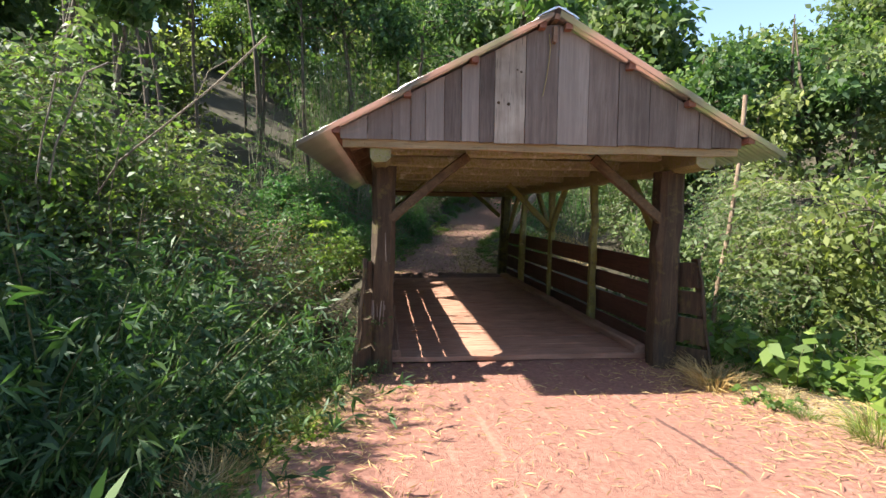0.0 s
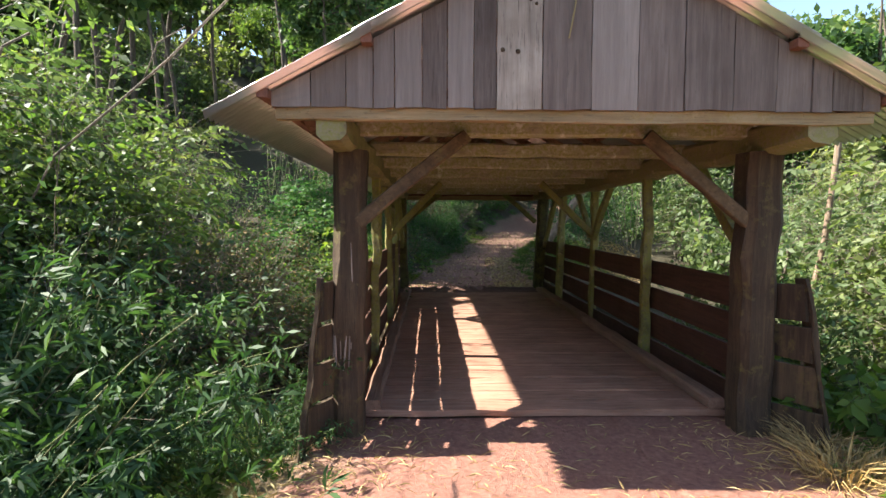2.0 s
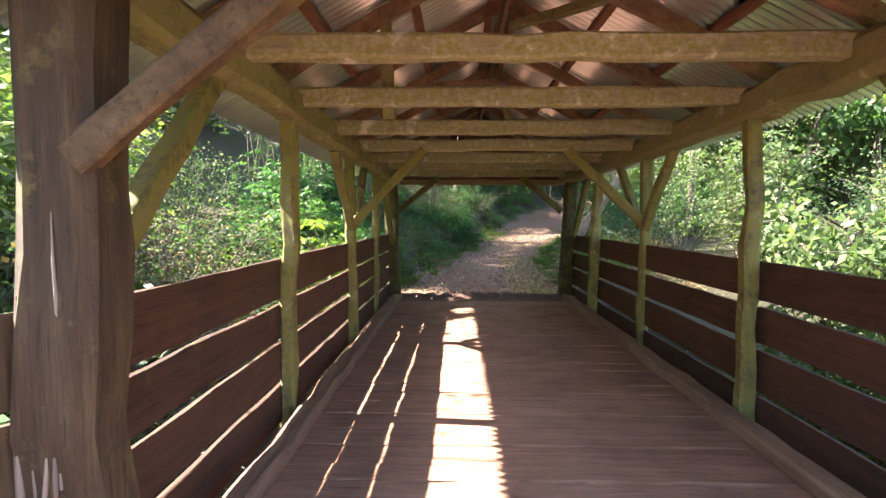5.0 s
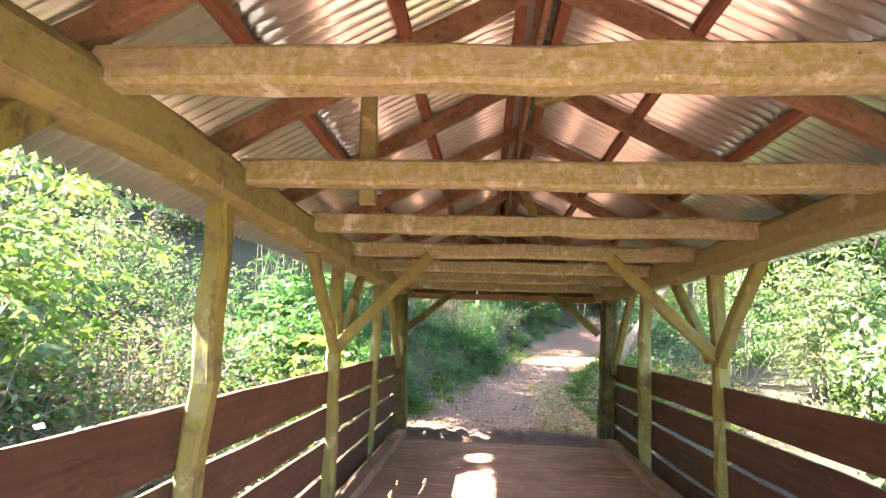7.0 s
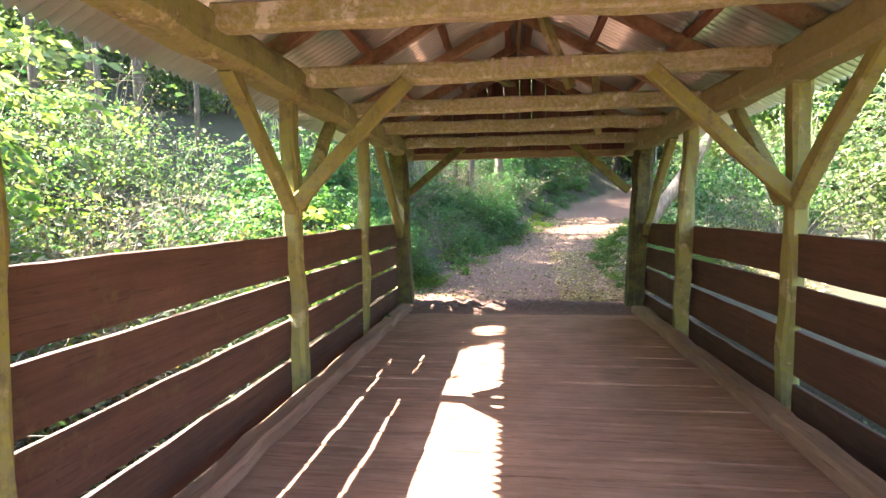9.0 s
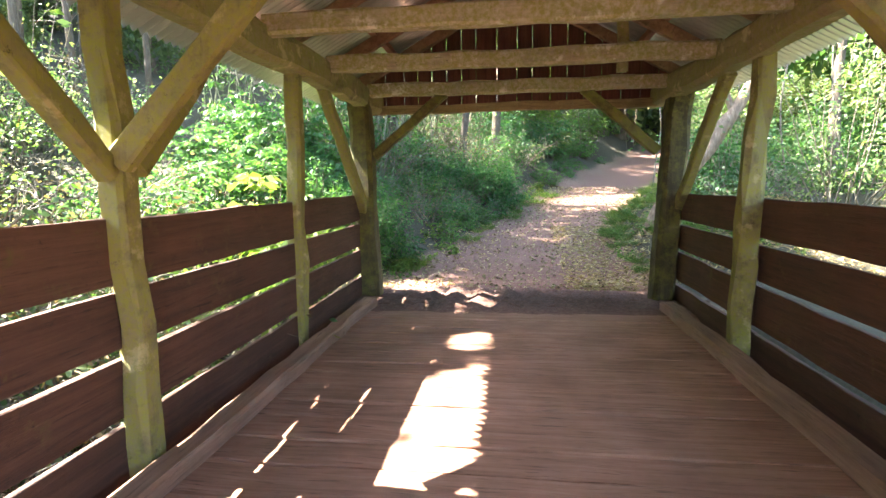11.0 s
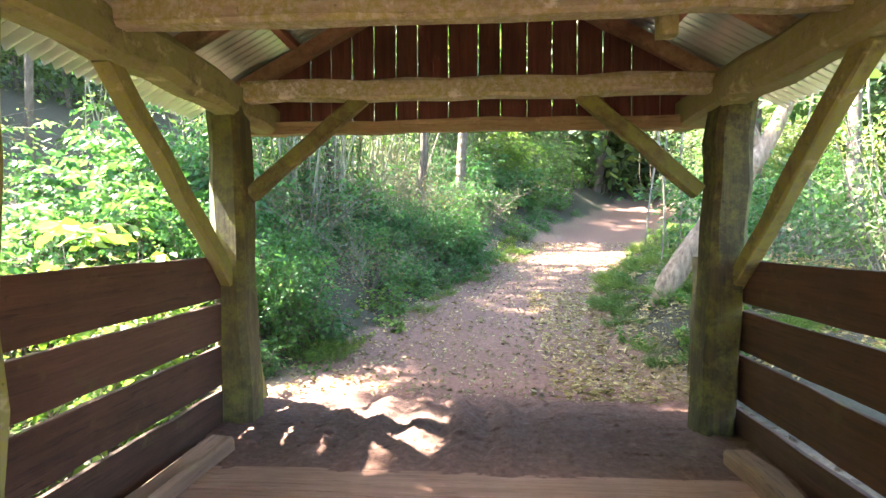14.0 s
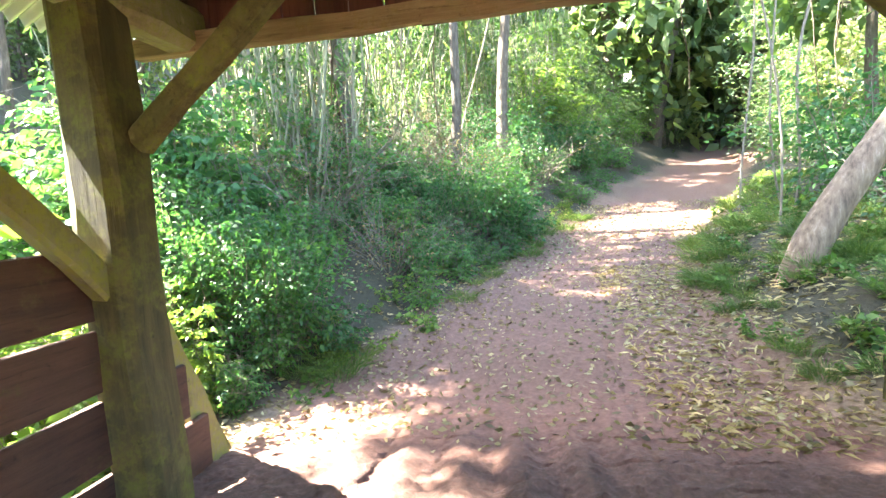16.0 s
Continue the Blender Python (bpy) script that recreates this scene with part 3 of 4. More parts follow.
# log stringers and abutment beams under the deck
for x in (0.4, 1.65, 2.9):
    bpart("stringer", hewn((x, 6.3, -0.24), (x, 13.2, -0.24), 0.28, 0.28, 420 + int(x), rough=0.015, chamfer=0.6), M_BIGPOST)
for y in (6.14, 13.4):
    bpart("sill_beam", hewn((-0.3, y, -0.22), (3.6, y, -0.22), 0.2, 0.26, 430 + int(y), rough=0.015, chamfer=0.5), M_BIGPOST)
# deck of cross planks
deck = bpart("deck", hewn((1.65, 6.1, -0.075), (1.65, 13.5, -0.075), 3.0, 0.03, 450, rough=0.001), M_BIGPOST, None, "dusty red-brown cross-plank deck")
y, i = 6.04, 0
while y < 13.35:
    w = rng.uniform(0.19, 0.29)
    z = rng.uniform(-0.004, 0.004) - 0.03
    bpart("plank", hewn((-0.02, y + w / 2, z), (3.32, y + w / 2, z + rng.uniform(-0.004, 0.004)), w - rng.uniform(0.003, 0.012), 0.06, 460 + i, rough=0.0045, chamfer=0.16, step=0.28), M_PLANK, deck)
    y, i = y + w, i + 1


def tendril(points, r, name, label, material):
    cu = bpy.data.curves.new(name, "CURVE")
    cu.dimensions, cu.bevel_depth, cu.bevel_resolution = "3D", r, 1
    sp = cu.splines.new("POLY")
    sp.points.add(len(points) - 1)
    for q, co in zip(sp.points, points):
        q.co = (*co, 1)
    cu.materials.append(material)
    return tagged(new(name, cu), label, "vine")


tendril([(1.6, 5.045, 3.44), (1.612, 5.04, 3.3), (1.6, 5.04, 3.17), (1.585, 5.045, 3.05), (1.565, 5.05, 2.93), (1.55, 5.05, 2.85)], 0.006, "dry_tendril", "pale dry tendril hanging on the gable boards", M_STRAW)
vr = random.Random(21)
for k in range(11):
    x = vr.uniform(0.2, 3.1)
    top, ln = vr.uniform(2.25, 2.6), vr.uniform(0.25, 0.9)
    pts = [(x + 0.03 * math.sin(3 * f + k) + vr.uniform(-0.008, 0.008), 14.78 + 0.02 * f, top - ln * f) for f in (0, 0.2, 0.4, 0.6, 0.8, 1)]
    tendril(pts, 0.003, "hanging_rootlet", "thin pale rootlet hanging from the far gable", M_TWIG)

# ---- plants ----
def leaf_quads(base, d, length, width, rng):
    """Bent pointed leaves: four corners each, from base along d."""
    n = len(base)
    d = d / (np.linalg.norm(d, axis=1, keepdims=True) + 1e-9)
    r = rng.normal(size=(n, 3))
    s = np.cross(d, r)
    s /= (np.linalg.norm(s, axis=1, keepdims=True) + 1e-9)
    L, W = np.asarray(length).reshape(-1, 1), np.asarray(width).reshape(-1, 1)
    nrm = np.cross(s, d)
    mid = base + d * L * 0.45 + nrm * L * 0.07
    tip = base + d * L - np.array([0, 0, 1.0]) * L * 0.12
    V = np.stack([base, mid + s * W * 0.5, tip, mid - s * W * 0.5], 1).reshape(-1, 3)
    return V, np.arange(4 * n).reshape(n, 4)


def tubes(paths, radii, sides=4):
    """Tapered stems along lists of points."""
    V, F, o = [], [], 0
    for P, R in zip(paths, radii):
        P = np.asarray(P, float)
        T = np.gradient(P, axis=0)
        T /= (np.linalg.norm(T, axis=1, keepdims=True) + 1e-9)
        ref = np.where(np.abs(T[:, 2:3]) > 0.8, np.array([[1.0, 0, 0]]), np.array([[0, 0, 1.0]]))
        A = np.cross(T, ref)
        A /= (np.linalg.norm(A, axis=1, keepdims=True) + 1e-9)
        B = np.cross(T, A)
        R = np.interp(np.linspace(0, 1, len(P)), np.linspace(0, 1, len(R)), R)
        for k in range(sides):
            a = 2 * np.pi * k / sides
            V.append(P + (A * math.cos(a) + B * math.sin(a)) * R[:, None])
        m = len(P)
        for k in range(sides):
            i = o + k * m + np.arange(m - 1)
            j = o + ((k + 1) % sides) * m + np.arange(m - 1)
            F.append(np.stack([i, j, j + 1, i + 1], -1))
        o += sides * m
    return np.concatenate(V), np.concatenate(F)


def arc(p, d, length, droop, rng, n=7, wob=0.04):
    """A wavering, drooping stem."""
    P = [np.array(p, float)]
    d = np.array(d, float)
    d /= np.linalg.norm(d)
    for _ in range(n):
        P.append(P[-1] + d * length / n)
        d = d + np.array([0, 0, -droop]) / n + rng.normal(0, wob, 3)
        d /= np.linalg.norm(d)
    return np.array(P)


def along(P, f):
    x = f * (len(P) - 1)
    i = np.minimum(x.astype(int), len(P) - 2)
    return P[i] + (P[i + 1] - P[i]) * (x - i)[:, None], P[i + 1] - P[i]


def plant(name, stems, stem_radii, leaf_sets, stem_mat, sides=4, stem_name="stem", crown_name="foliage"):
    """A plant: an empty at its foot with a mesh of stems and one or more of leaves. sow() plants it."""
    e = new(name)
    if stems:
        part(stem_name, mesh_of(name + "_stem", *tubes(stems, stem_radii, sides), stem_mat, True), None, e)["kind"] = "stuff"
    for nm, (V, F, mat_) in zip((crown_name, "dry_foliage", "seed_heads"), leaf_sets):
        part(nm, mesh_of(name + "_" + nm, V, F, mat_), None, e)["kind"] = "stuff"
    return e


def bamboo(seed, h, spread, culms=24, leaf=0.13, mat_=None, whorls=27, name="bamboo_clump", arch=1.3):
    rng = np.random.default_rng(seed)
    stems, rad, B, D = [], [], [], []
    for _ in range(culms):
        a, r = rng.uniform(0, 6.283), spread * 0.4 * math.sqrt(rng.uniform())
        hh = h * rng.uniform(0.6, 1.15)
        lean = rng.uniform(0.1, 0.55)
        P = arc((r * math.cos(a), r * math.sin(a), -0.3), (lean * math.cos(a), lean * math.sin(a), 1), hh * 1.15, arch * rng.uniform(0.6, 1.3), rng, 8, 0.05)
        stems.append(P)
        rad.append((0.011, 0.009, 0.003))
        f = rng.uniform(0.22, 1.0, whorls) ** 0.8
        c, t = along(P, np.clip(f, 0, 0.999))
        out = rng.normal(size=(whorls, 3)) * np.array([1, 1, 0.5])
        c = c + out * 0.16 * spread * rng.uniform(0.3, 1, (whorls, 1))
        for k in range(7):
            B.append(c + rng.normal(0, 0.015, c.shape))
            D.append(out * 0.6 + rng.normal(0, 0.75, c.shape) + np.array([0, 0, -0.25]))
    B, D = np.concatenate(B), np.concatenate(D)
    L = leaf * rng.uniform(0.6, 1.2, len(B))
    V, F = leaf_quads(B, D, L, L * 0.2, rng)
    return plant(name, stems, rad, [(V, F, mat_ or M_BAMBOO)], M_CULM, 3)


def shrub(seed, h, spread, n=2500, leaf=0.074, mat_=None, dry=0.0, name="shrub", twigs=14, droop=0.5, ratio=0.5):
    rng = np.random.default_rng(seed)
    stems, rad, C, O = [], [], [], []
    for _ in range(twigs):
        a = rng.uniform(0, 6.283)
        lean = rng.uniform(0.05, 0.9) * spread / h * 1.4
        P = arc((0.12 * math.cos(a), 0.12 * math.sin(a), -0.25), (lean * math.cos(a), lean * math.sin(a), 1), h * rng.uniform(0.7, 1.15), droop, rng, 6, 0.12)
        stems.append(P)
        rad.append((0.016, 0.01, 0.003))
        for _ in range(3):
            f = np.array([rng.uniform(0.25, 0.9)])
            c, t = along(P, f)
            d = rng.normal(size=3) + np.array([math.cos(a), math.sin(a), 0.5])
            Q = arc(c[0], d, h * rng.uniform(0.2, 0.4), droop, rng, 3, 0.15)
            stems.append(Q)
            rad.append((0.006, 0.002))
            C.append(Q)
        C.append(P[2:])
    pts = np.concatenate(C)
    i = rng.integers(0, len(pts), n)
    c = pts[i] + rng.normal(0, 0.085 * spread, (n, 3))
    mid = np.array([0, 0, h * 0.5])
    D = (c - mid) * np.array([1, 1, 0.4]) + rng.normal(0, 0.6, c.shape)
    L = leaf * rng.uniform(0.55, 1.3, n)
    k = int(n * (1 - dry))
    sets = []
    V, F = leaf_quads(c[:k], D[:k], L[:k], L[:k] * ratio, rng)
    sets.append((V, F, mat_ or M_SHRUB))
    if dry > 0:
        V2, F2 = leaf_quads(c[k:], D[k:], L[k:], L[k:] * ratio, rng)
        sets.append((V2, F2, M_DRY))
    return plant(name, stems, rad, sets, M_TWIG, 3)


def tree(seed, h, crown_r, n=3600, leaf=0.22, mat_=None, name="tree", bare=0.35, vine=0.0, trunk=0.13, bark_=None, limbs=12, twigs=3):
    rng = np.random.default_rng(seed)
    P = arc((0, 0, -0.4), (rng.normal(0, 0.08), rng.normal(0, 0.08), 1), h, -0.1, rng, 10, 0.05)
    stems, rad, C = [P], [(trunk * 1.3, trunk, trunk * 0.7, trunk * 0.2)], []
    for _ in range(limbs):
        f = rng.uniform(bare, 0.98)
        c, t = along(P, np.array([f]))
        a = rng.uniform(0, 6.283)
        ln = crown_r * rng.uniform(0.6, 1.2) * (1.15 - 0.5 * abs(f - 0.6))
        Q = arc(c[0], (math.cos(a), math.sin(a), rng.uniform(0.1, 0.9)), ln, 0.5, rng, 6, 0.16)
        stems.append(Q)
        rad.append((trunk * 0.35, trunk * 0.2, 0.01))
        for _ in range(3):
            c2, _t = along(Q, np.array([rng.uniform(0.35, 0.95)]))
            R = arc(c2[0], rng.normal(size=3) + np.array([0, 0, 0.3]), ln * rng.uniform(0.25, 0.5), 0.5, rng, 4, 0.2)
            if twigs:
                stems.append(R)
                rad.append((0.02, 0.006))
            C.append(R[1:])
        C.append(Q[3:])
    pts = np.concatenate(C)
    pick = pts[rng.choice(len(pts), 120)]
    i = rng.integers(0, len(pick), n)
    c = pick[i] + rng.normal(0, 1, (n, 3)) * np.array([0.26, 0.26, 0.17]) * crown_r * 0.62
    if vine > 0:
        k = int(n * vine)
        f = rng.uniform(0.05, 0.95, k)
        cc, _t = along(P, f)
        a = rng.uniform(0, 6.283, k)
        r = crown_r * (0.25 + 0.45 * rng.uniform(0, 1, k)) * (0.6 + 0.5 * np.sin(f * 9 + 3 * np.sin(a)) ** 2)
        c[:k] = cc + np.stack([np.cos(a) * r, np.sin(a) * r, rng.normal(0, 0.2, k)], -1)
    D = rng.normal(size=c.shape) + np.array([0, 0, -0.3])
    L = leaf * rng.uniform(0.6, 1.3, n)
    V, F = leaf_quads(c, D, L, L * 0.55, rng)
    return plant(name, stems, rad, [(V, F, mat_ or M_WOODS)], bark_ or M_BARK, 5, "trunk", "crown")


def weed(seed, h, n=60, leaf=0.16, mat_=None, name="broadleaf_weed"):
    rng = np.random.default_rng(seed)
    stems, rad, B, D = [], [], [], []
    for _ in range(9):
        a = rng.uniform(0, 6.283)
        P = arc((0.1 * math.cos(a), 0.1 * math.sin(a), -0.1), (0.5 * math.cos(a), 0.5 * math.sin(a), 1), h * rng.uniform(0.5, 1.1), 0.4, rng, 6, 0.06)
        stems.append(P)
        rad.append((0.006, 0.002))
        m = n // 9 * 2
        c, t = along(P, rng.uniform(0.2, 0.99, m))
        B.append(c)
        D.append(rng.normal(size=(m, 3)) * np.array([1, 1, 0.3]))
    B, D = np.concatenate(B), np.concatenate(D)
    L = leaf * rng.uniform(0.5, 1.15, len(B))
    V, F = leaf_quads(B, D, L, L * 0.55, rng)
    return plant(name, stems, rad, [(V, F, mat_ or M_BRIGHT)], M_CULM, 3)


def tuft(seed, h, n=240, mat_=None, name="grass_tuft"):
    rng = np.random.default_rng(seed)
    a, r = rng.uniform(0, 6.283, n), 0.16 * np.sqrt(rng.uniform(0, 1, n))
    base = np.stack([r * np.cos(a), r * np.sin(a), np.full(n, -0.03)], -1)
    L = h * rng.uniform(0.4, 1.1, n)
    d = np.stack([np.cos(a) * 0.5, np.sin(a) * 0.5, np.ones(n)], -1) + rng.normal(0, 0.25, (n, 3))
    V, F = leaf_quads(base, d, L, 0.004 + 0.008 * L, rng)
    V2 = V.reshape(n, 4, 3)
    V2[:, 2] += np.stack([np.cos(a), np.sin(a), -np.ones(n) * 0.8], -1) * (L * 0.22)[:, None]
    e = new(name)
    part("foliage", mesh_of(name + "_foliage", V2.reshape(-1, 3), F, mat_ or M_GRASS), None, e)["kind"] = "stuff"
    return e


def sapling(seed, h, n=7, leaf=0.1, mat_=None, name="sapling", sprays=11, spread=0.5, per=9, ratio=0.42):
    """Upright stems with side sprays of alternate leaves that hang a little."""
    rng = np.random.default_rng(seed)
    stems, rad, B, D = [], [], [], []
    for _ in range(n):
        a, r = rng.uniform(0, 6.283), 0.25 * spread * math.sqrt(rng.uniform())
        lean = rng.uniform(0.0, 0.4)
        P = arc((r * math.cos(a), r * math.sin(a), -0.2), (lean * math.cos(a), lean * math.sin(a), 1), h * rng.uniform(0.55, 1.1), 0.2, rng, 8, 0.07)
        stems.append(P)
        rad.append((0.006 + 0.004 * h, 0.006, 0.002))
        for _ in range(sprays):
            c, _t = along(P, np.array([rng.uniform(0.22, 0.99)]))
            g = rng.uniform(0, 6.283)
            Q = arc(c[0], (math.cos(g), math.sin(g), rng.uniform(0.0, 0.7)), spread * rng.uniform(0.5, 1.1), 0.9, rng, 4, 0.1)
            stems.append(Q)
            rad.append((0.004, 0.0015))
            f = np.linspace(0.2, 0.99, per)
            c, t = along(Q, f)
            side = np.stack([-t[:, 1], t[:, 0], 0 * t[:, 0]], -1)
            side /= np.linalg.norm(side, axis=1, keepdims=True) + 1e-9
            B.append(c)
            D.append(side * np.where(np.arange(per) % 2, 1, -1)[:, None] + 0.7 * t / (np.linalg.norm(t, axis=1, keepdims=True) + 1e-9) + rng.normal(0, 0.25, (per, 3)) + np.array([0, 0, -0.35]))
    B, D = np.concatenate(B), np.concatenate(D)
    L = leaf * rng.uniform(0.6, 1.3, len(B))
    V, F = leaf_quads(B, D, L, L * ratio, rng)
    return plant(name, stems, rad, [(V, F, mat_ or M_BANK)], M_TWIG, 3)


def pole_grove(seed, h, n=13, spread=0.8, name="bamboo_grove"):
    """Close upright canes, bare below, with thin side twigs and narrow leaves higher up."""
    rng = np.random.default_rng(seed)
    stems, rad, B, D = [], [], [], []
    for _ in range(n):
        a, r = rng.uniform(0, 6.283), spread * math.sqrt(rng.uniform())
        P = arc((r * math.cos(a), r * math.sin(a), -0.3), (rng.normal(0, 0.1), rng.normal(0, 0.1), 1), h * rng.uniform(0.6, 1.1), 0.12, rng, 9, 0.035)
        stems.append(P)
        rad.append((0.02, 0.018, 0.012, 0.004))
        m = 14
        c, _t = along(P, np.clip(rng.uniform(0.12, 1.0, m) ** 0.7, 0, 0.999))
        o = rng.normal(size=(m, 3)) * np.array([1, 1, 0.4])
        for q, w in zip(c[::3], o[::3]):
            stems.append(arc(q, w, 0.45, 0.6, rng, 3, 0.1))
            rad.append((0.004, 0.0015))
        c = c + o * 0.22
        for _k in range(6):
            B.append(c + rng.normal(0, 0.06, c.shape))
            D.append(o * 0.5 + rng.normal(0, 0.7, c.shape) + np.array([0, 0, -0.5]))
    B, D = np.concatenate(B), np.concatenate(D)
    L = 0.15 * rng.uniform(0.6, 1.3, len(B))
    V, F = leaf_quads(B, D, L, L * 0.22, rng)
    return plant(name, stems, rad, [(V, F, M_WOODS)], M_CANE, 4, "stem")


splinters()
PATTERNS = []


def pattern(e, label, category, group=""):
    """A first plant of its kind, which is itself planted by the first call of sow()."""
    tagged(e, label, category, group)
    e["placed"] = 0
    PATTERNS.append(e)
    return e


def sow(e, x, y, rz=0.0, s=1.0, dz=0.0, tilt=(0, 0)):
    z = float(ground_z(x, y)[0]) + dz
    m = pose(x, y, z, tilt[0], tilt[1], rz)
    if not e["placed"]:
        e["placed"] = 1
        e.matrix_basis = m @ Matrix.Scale(s, 4)
        e["size"] = s
        return e
    ob = copy_thing(e, m)
    ob.scale = (s, s, s)
    return ob


def room(x, margin=0.3):
    """How high a plant may stand at x on the sunny side without shading the track."""
    return SUN_SLOPE * (-0.75 - x) - margin


bam = [pattern(bamboo(1, 2.4, 1.5), "dense dark green bamboo thicket on the stream bank", "bamboo", "bamboo on the bank"),
       pattern(bamboo(2, 1.9, 1.4), "dense dark green bamboo thicket on the stream bank", "bamboo", "bamboo on the bank"),
       pattern(bamboo(3, 3.0, 1.7, 24, 0.14), "tall arching bamboo clump with narrow leaves", "bamboo", "bamboo on the bank")]
shr = [pattern(shrub(10, 2.2, 1.4), "leafy green roadside shrub", "shrub", "shrubs"),
       pattern(shrub(11, 2.8, 1.6, 2800, 0.078), "tall leafy green shrub", "shrub", "shrubs"),
       pattern(shrub(12, 1.5, 1.2, 1900, 0.07), "low small-leaved green shrub", "shrub", "shrubs")]
bank = [pattern(shrub(15, 2.1, 1.5, 1900, 0.105, M_BANK), "lush green shade-loving bank shrub", "shrub", "bank shrubs"),
        pattern(shrub(16, 1.4, 1.3, 1500, 0.09, M_BANK, ratio=0.65), "low lush green bank shrub", "shrub", "bank shrubs"),
        pattern(shrub(17, 1.8, 1.3, 1500, 0.13, M_BANK, ratio=0.6), "broad-leaved green bank shrub", "shrub", "bank shrubs")]
brush = [pattern(shrub(20, 2.6, 1.6, 1900, 0.06, None, 0.5, "dry_brush", 36, 0.7), "tangled grey-brown dry brush with sparse leaves", "brush", "dry brush"),
         pattern(shrub(21, 2.0, 1.5, 1700, 0.06, None, 0.55, "dry_brush", 36, 0.9), "tangled grey-brown dry brush with sparse leaves", "brush", "dry brush")]
bright = [pattern(shrub(25, 2.0, 1.1, 2200, 0.08, M_BRIGHT, 0, "young_tree", 14, 0.3), "young tree with sunlit yellow-green leaves", "young tree", "young trees"),
          pattern(shrub(26, 2.6, 1.2, 2400, 0.08, M_BRIGHT, 0, "young_tree", 14, 0.3), "young tree with sunlit yellow-green leaves", "young tree", "young trees")]
big_bright = pattern(shrub(27, 5.0, 1.8, 4200, 0.095, M_BRIGHT, 0, "young_tree", 16, 0.3), "tall young tree with sunlit yellow-green leaves", "young tree", "young trees")
vines = [pattern(tree(35, 7.0, 2.0, 2700, 0.22, M_VINE, "vine_covered_tree", 0.3, 0.75), "tree wrapped in pale green climbing vines", "tree", "vine-covered trees"),
         pattern(tree(36, 5.5, 2.1, 2700, 0.22, M_VINE, "vine_covered_tree", 0.3, 0.65), "tree wrapped in pale green climbing vines", "tree", "vine-covered trees")]
far_trees = [pattern(tree(60, 8.0, 2.6, 1500, 0.4, limbs=8, twigs=0), "distant forest tree with dark green crown", "tree", "distant trees"),
             pattern(tree(61, 7.0, 2.6, 1500, 0.38, M_VINE, "vine_covered_tree", 0.25, 0.5, limbs=8, twigs=0), "distant tree wrapped in pale green vines", "tree", "distant trees"),
             pattern(tree(62, 9.0, 2.7, 1600, 0.4, limbs=8, twigs=0), "tall distant forest tree", "tree", "distant trees")]
tall = [pattern(tree(65, 11.0, 2.4, 3000, 0.24, None, "tall_tree", 0.66, 0.0, 0.12), "tall bare-trunked forest tree with a high crown", "tree", "tall trees"),
        pattern(tree(66, 10.0, 2.2, 2600, 0.24, None, "tall_tree", 0.7, 0.0, 0.09), "tall thin forest tree with a high crown", "tree", "tall trees")]
# added tree whose high crown blocks sun over the far deck and track
slim = pattern(tree(67, 13.0, 1.75, 2300, 0.34, None, "tall_tree", 0.64, 0.0, 0.09), "tall slim tree with a narrow high crown, added for its shade", "tree", "tall trees")
weeds = [pattern(weed(40, 0.7), "broad-leaved green weed in the sun", "weed", "weeds"),
         pattern(weed(41, 0.5, 50, 0.13), "broad-leaved green weed in the sun", "weed", "weeds"),
         pattern(weed(42, 0.35, 60, 0.09), "low green weed on the verge", "weed", "weeds")]
tufts = [pattern(tuft(50, 0.4), "green grass tuft on the verge", "grass", "grass tufts"),
         pattern(tuft(51, 0.42, 200, M_STRAW), "dry straw-coloured grass tuft", "grass", "grass tufts")]

saps = [pattern(sapling(70, 1.5), "green sapling with sprays of drooping leaves", "sapling", "saplings"),
        pattern(sapling(71, 2.2, 8, 0.13, ratio=0.5), "taller green sapling with broad leaves", "sapling", "saplings"),
        pattern(sapling(72, 1.0, 9, 0.075, sprays=9, spread=0.4, per=11), "low ferny green undergrowth plant", "sapling", "saplings")]
sunlit = [pattern(sapling(73, 1.9, 6, 0.15, M_BRIGHT, ratio=0.5), "sunlit yellow-green sapling with broad leaves", "sapling", "sunlit saplings"),
          pattern(sapling(74, 3.4, 9, 0.13, M_BRIGHT, "young_tree", 22, 0.9, 12), "slender young tree with bright leaf sprays", "young tree", "young trees"),
          pattern(sapling(75, 4.6, 10, 0.13, M_VINE, "young_tree", 30, 1.1, 12), "tall slender young tree with pale leaf sprays", "young tree", "young trees")]
groves = [pattern(pole_grove(80, 6.5), "grove of upright old bamboo canes with sparse leaves", "bamboo", "bamboo groves"),
          pattern(pole_grove(81, 5.2, 10), "grove of upright old bamboo canes with sparse leaves", "bamboo", "bamboo groves")]
R = random.Random(77)
ri = lambda seq: seq[R.randrange(len(seq))]
any_turn = lambda: R.uniform(0, 360)

# stream bank beside the near track: bamboo, kept low enough to leave the track in the sun
for i in range(46):
    x, y = R.uniform(-6.0, -1.9), R.uniform(0.0, 6.2)
    if x > -2.6 and (y < 1.8 or y > 5.2):
        continue
    z = float(ground_z(x, y)[0])
    s = min(1.2, max(0.35, (room(x) - z) / 2.5))
    sow(bam[R.randrange(2)], x, y, any_turn(), s)
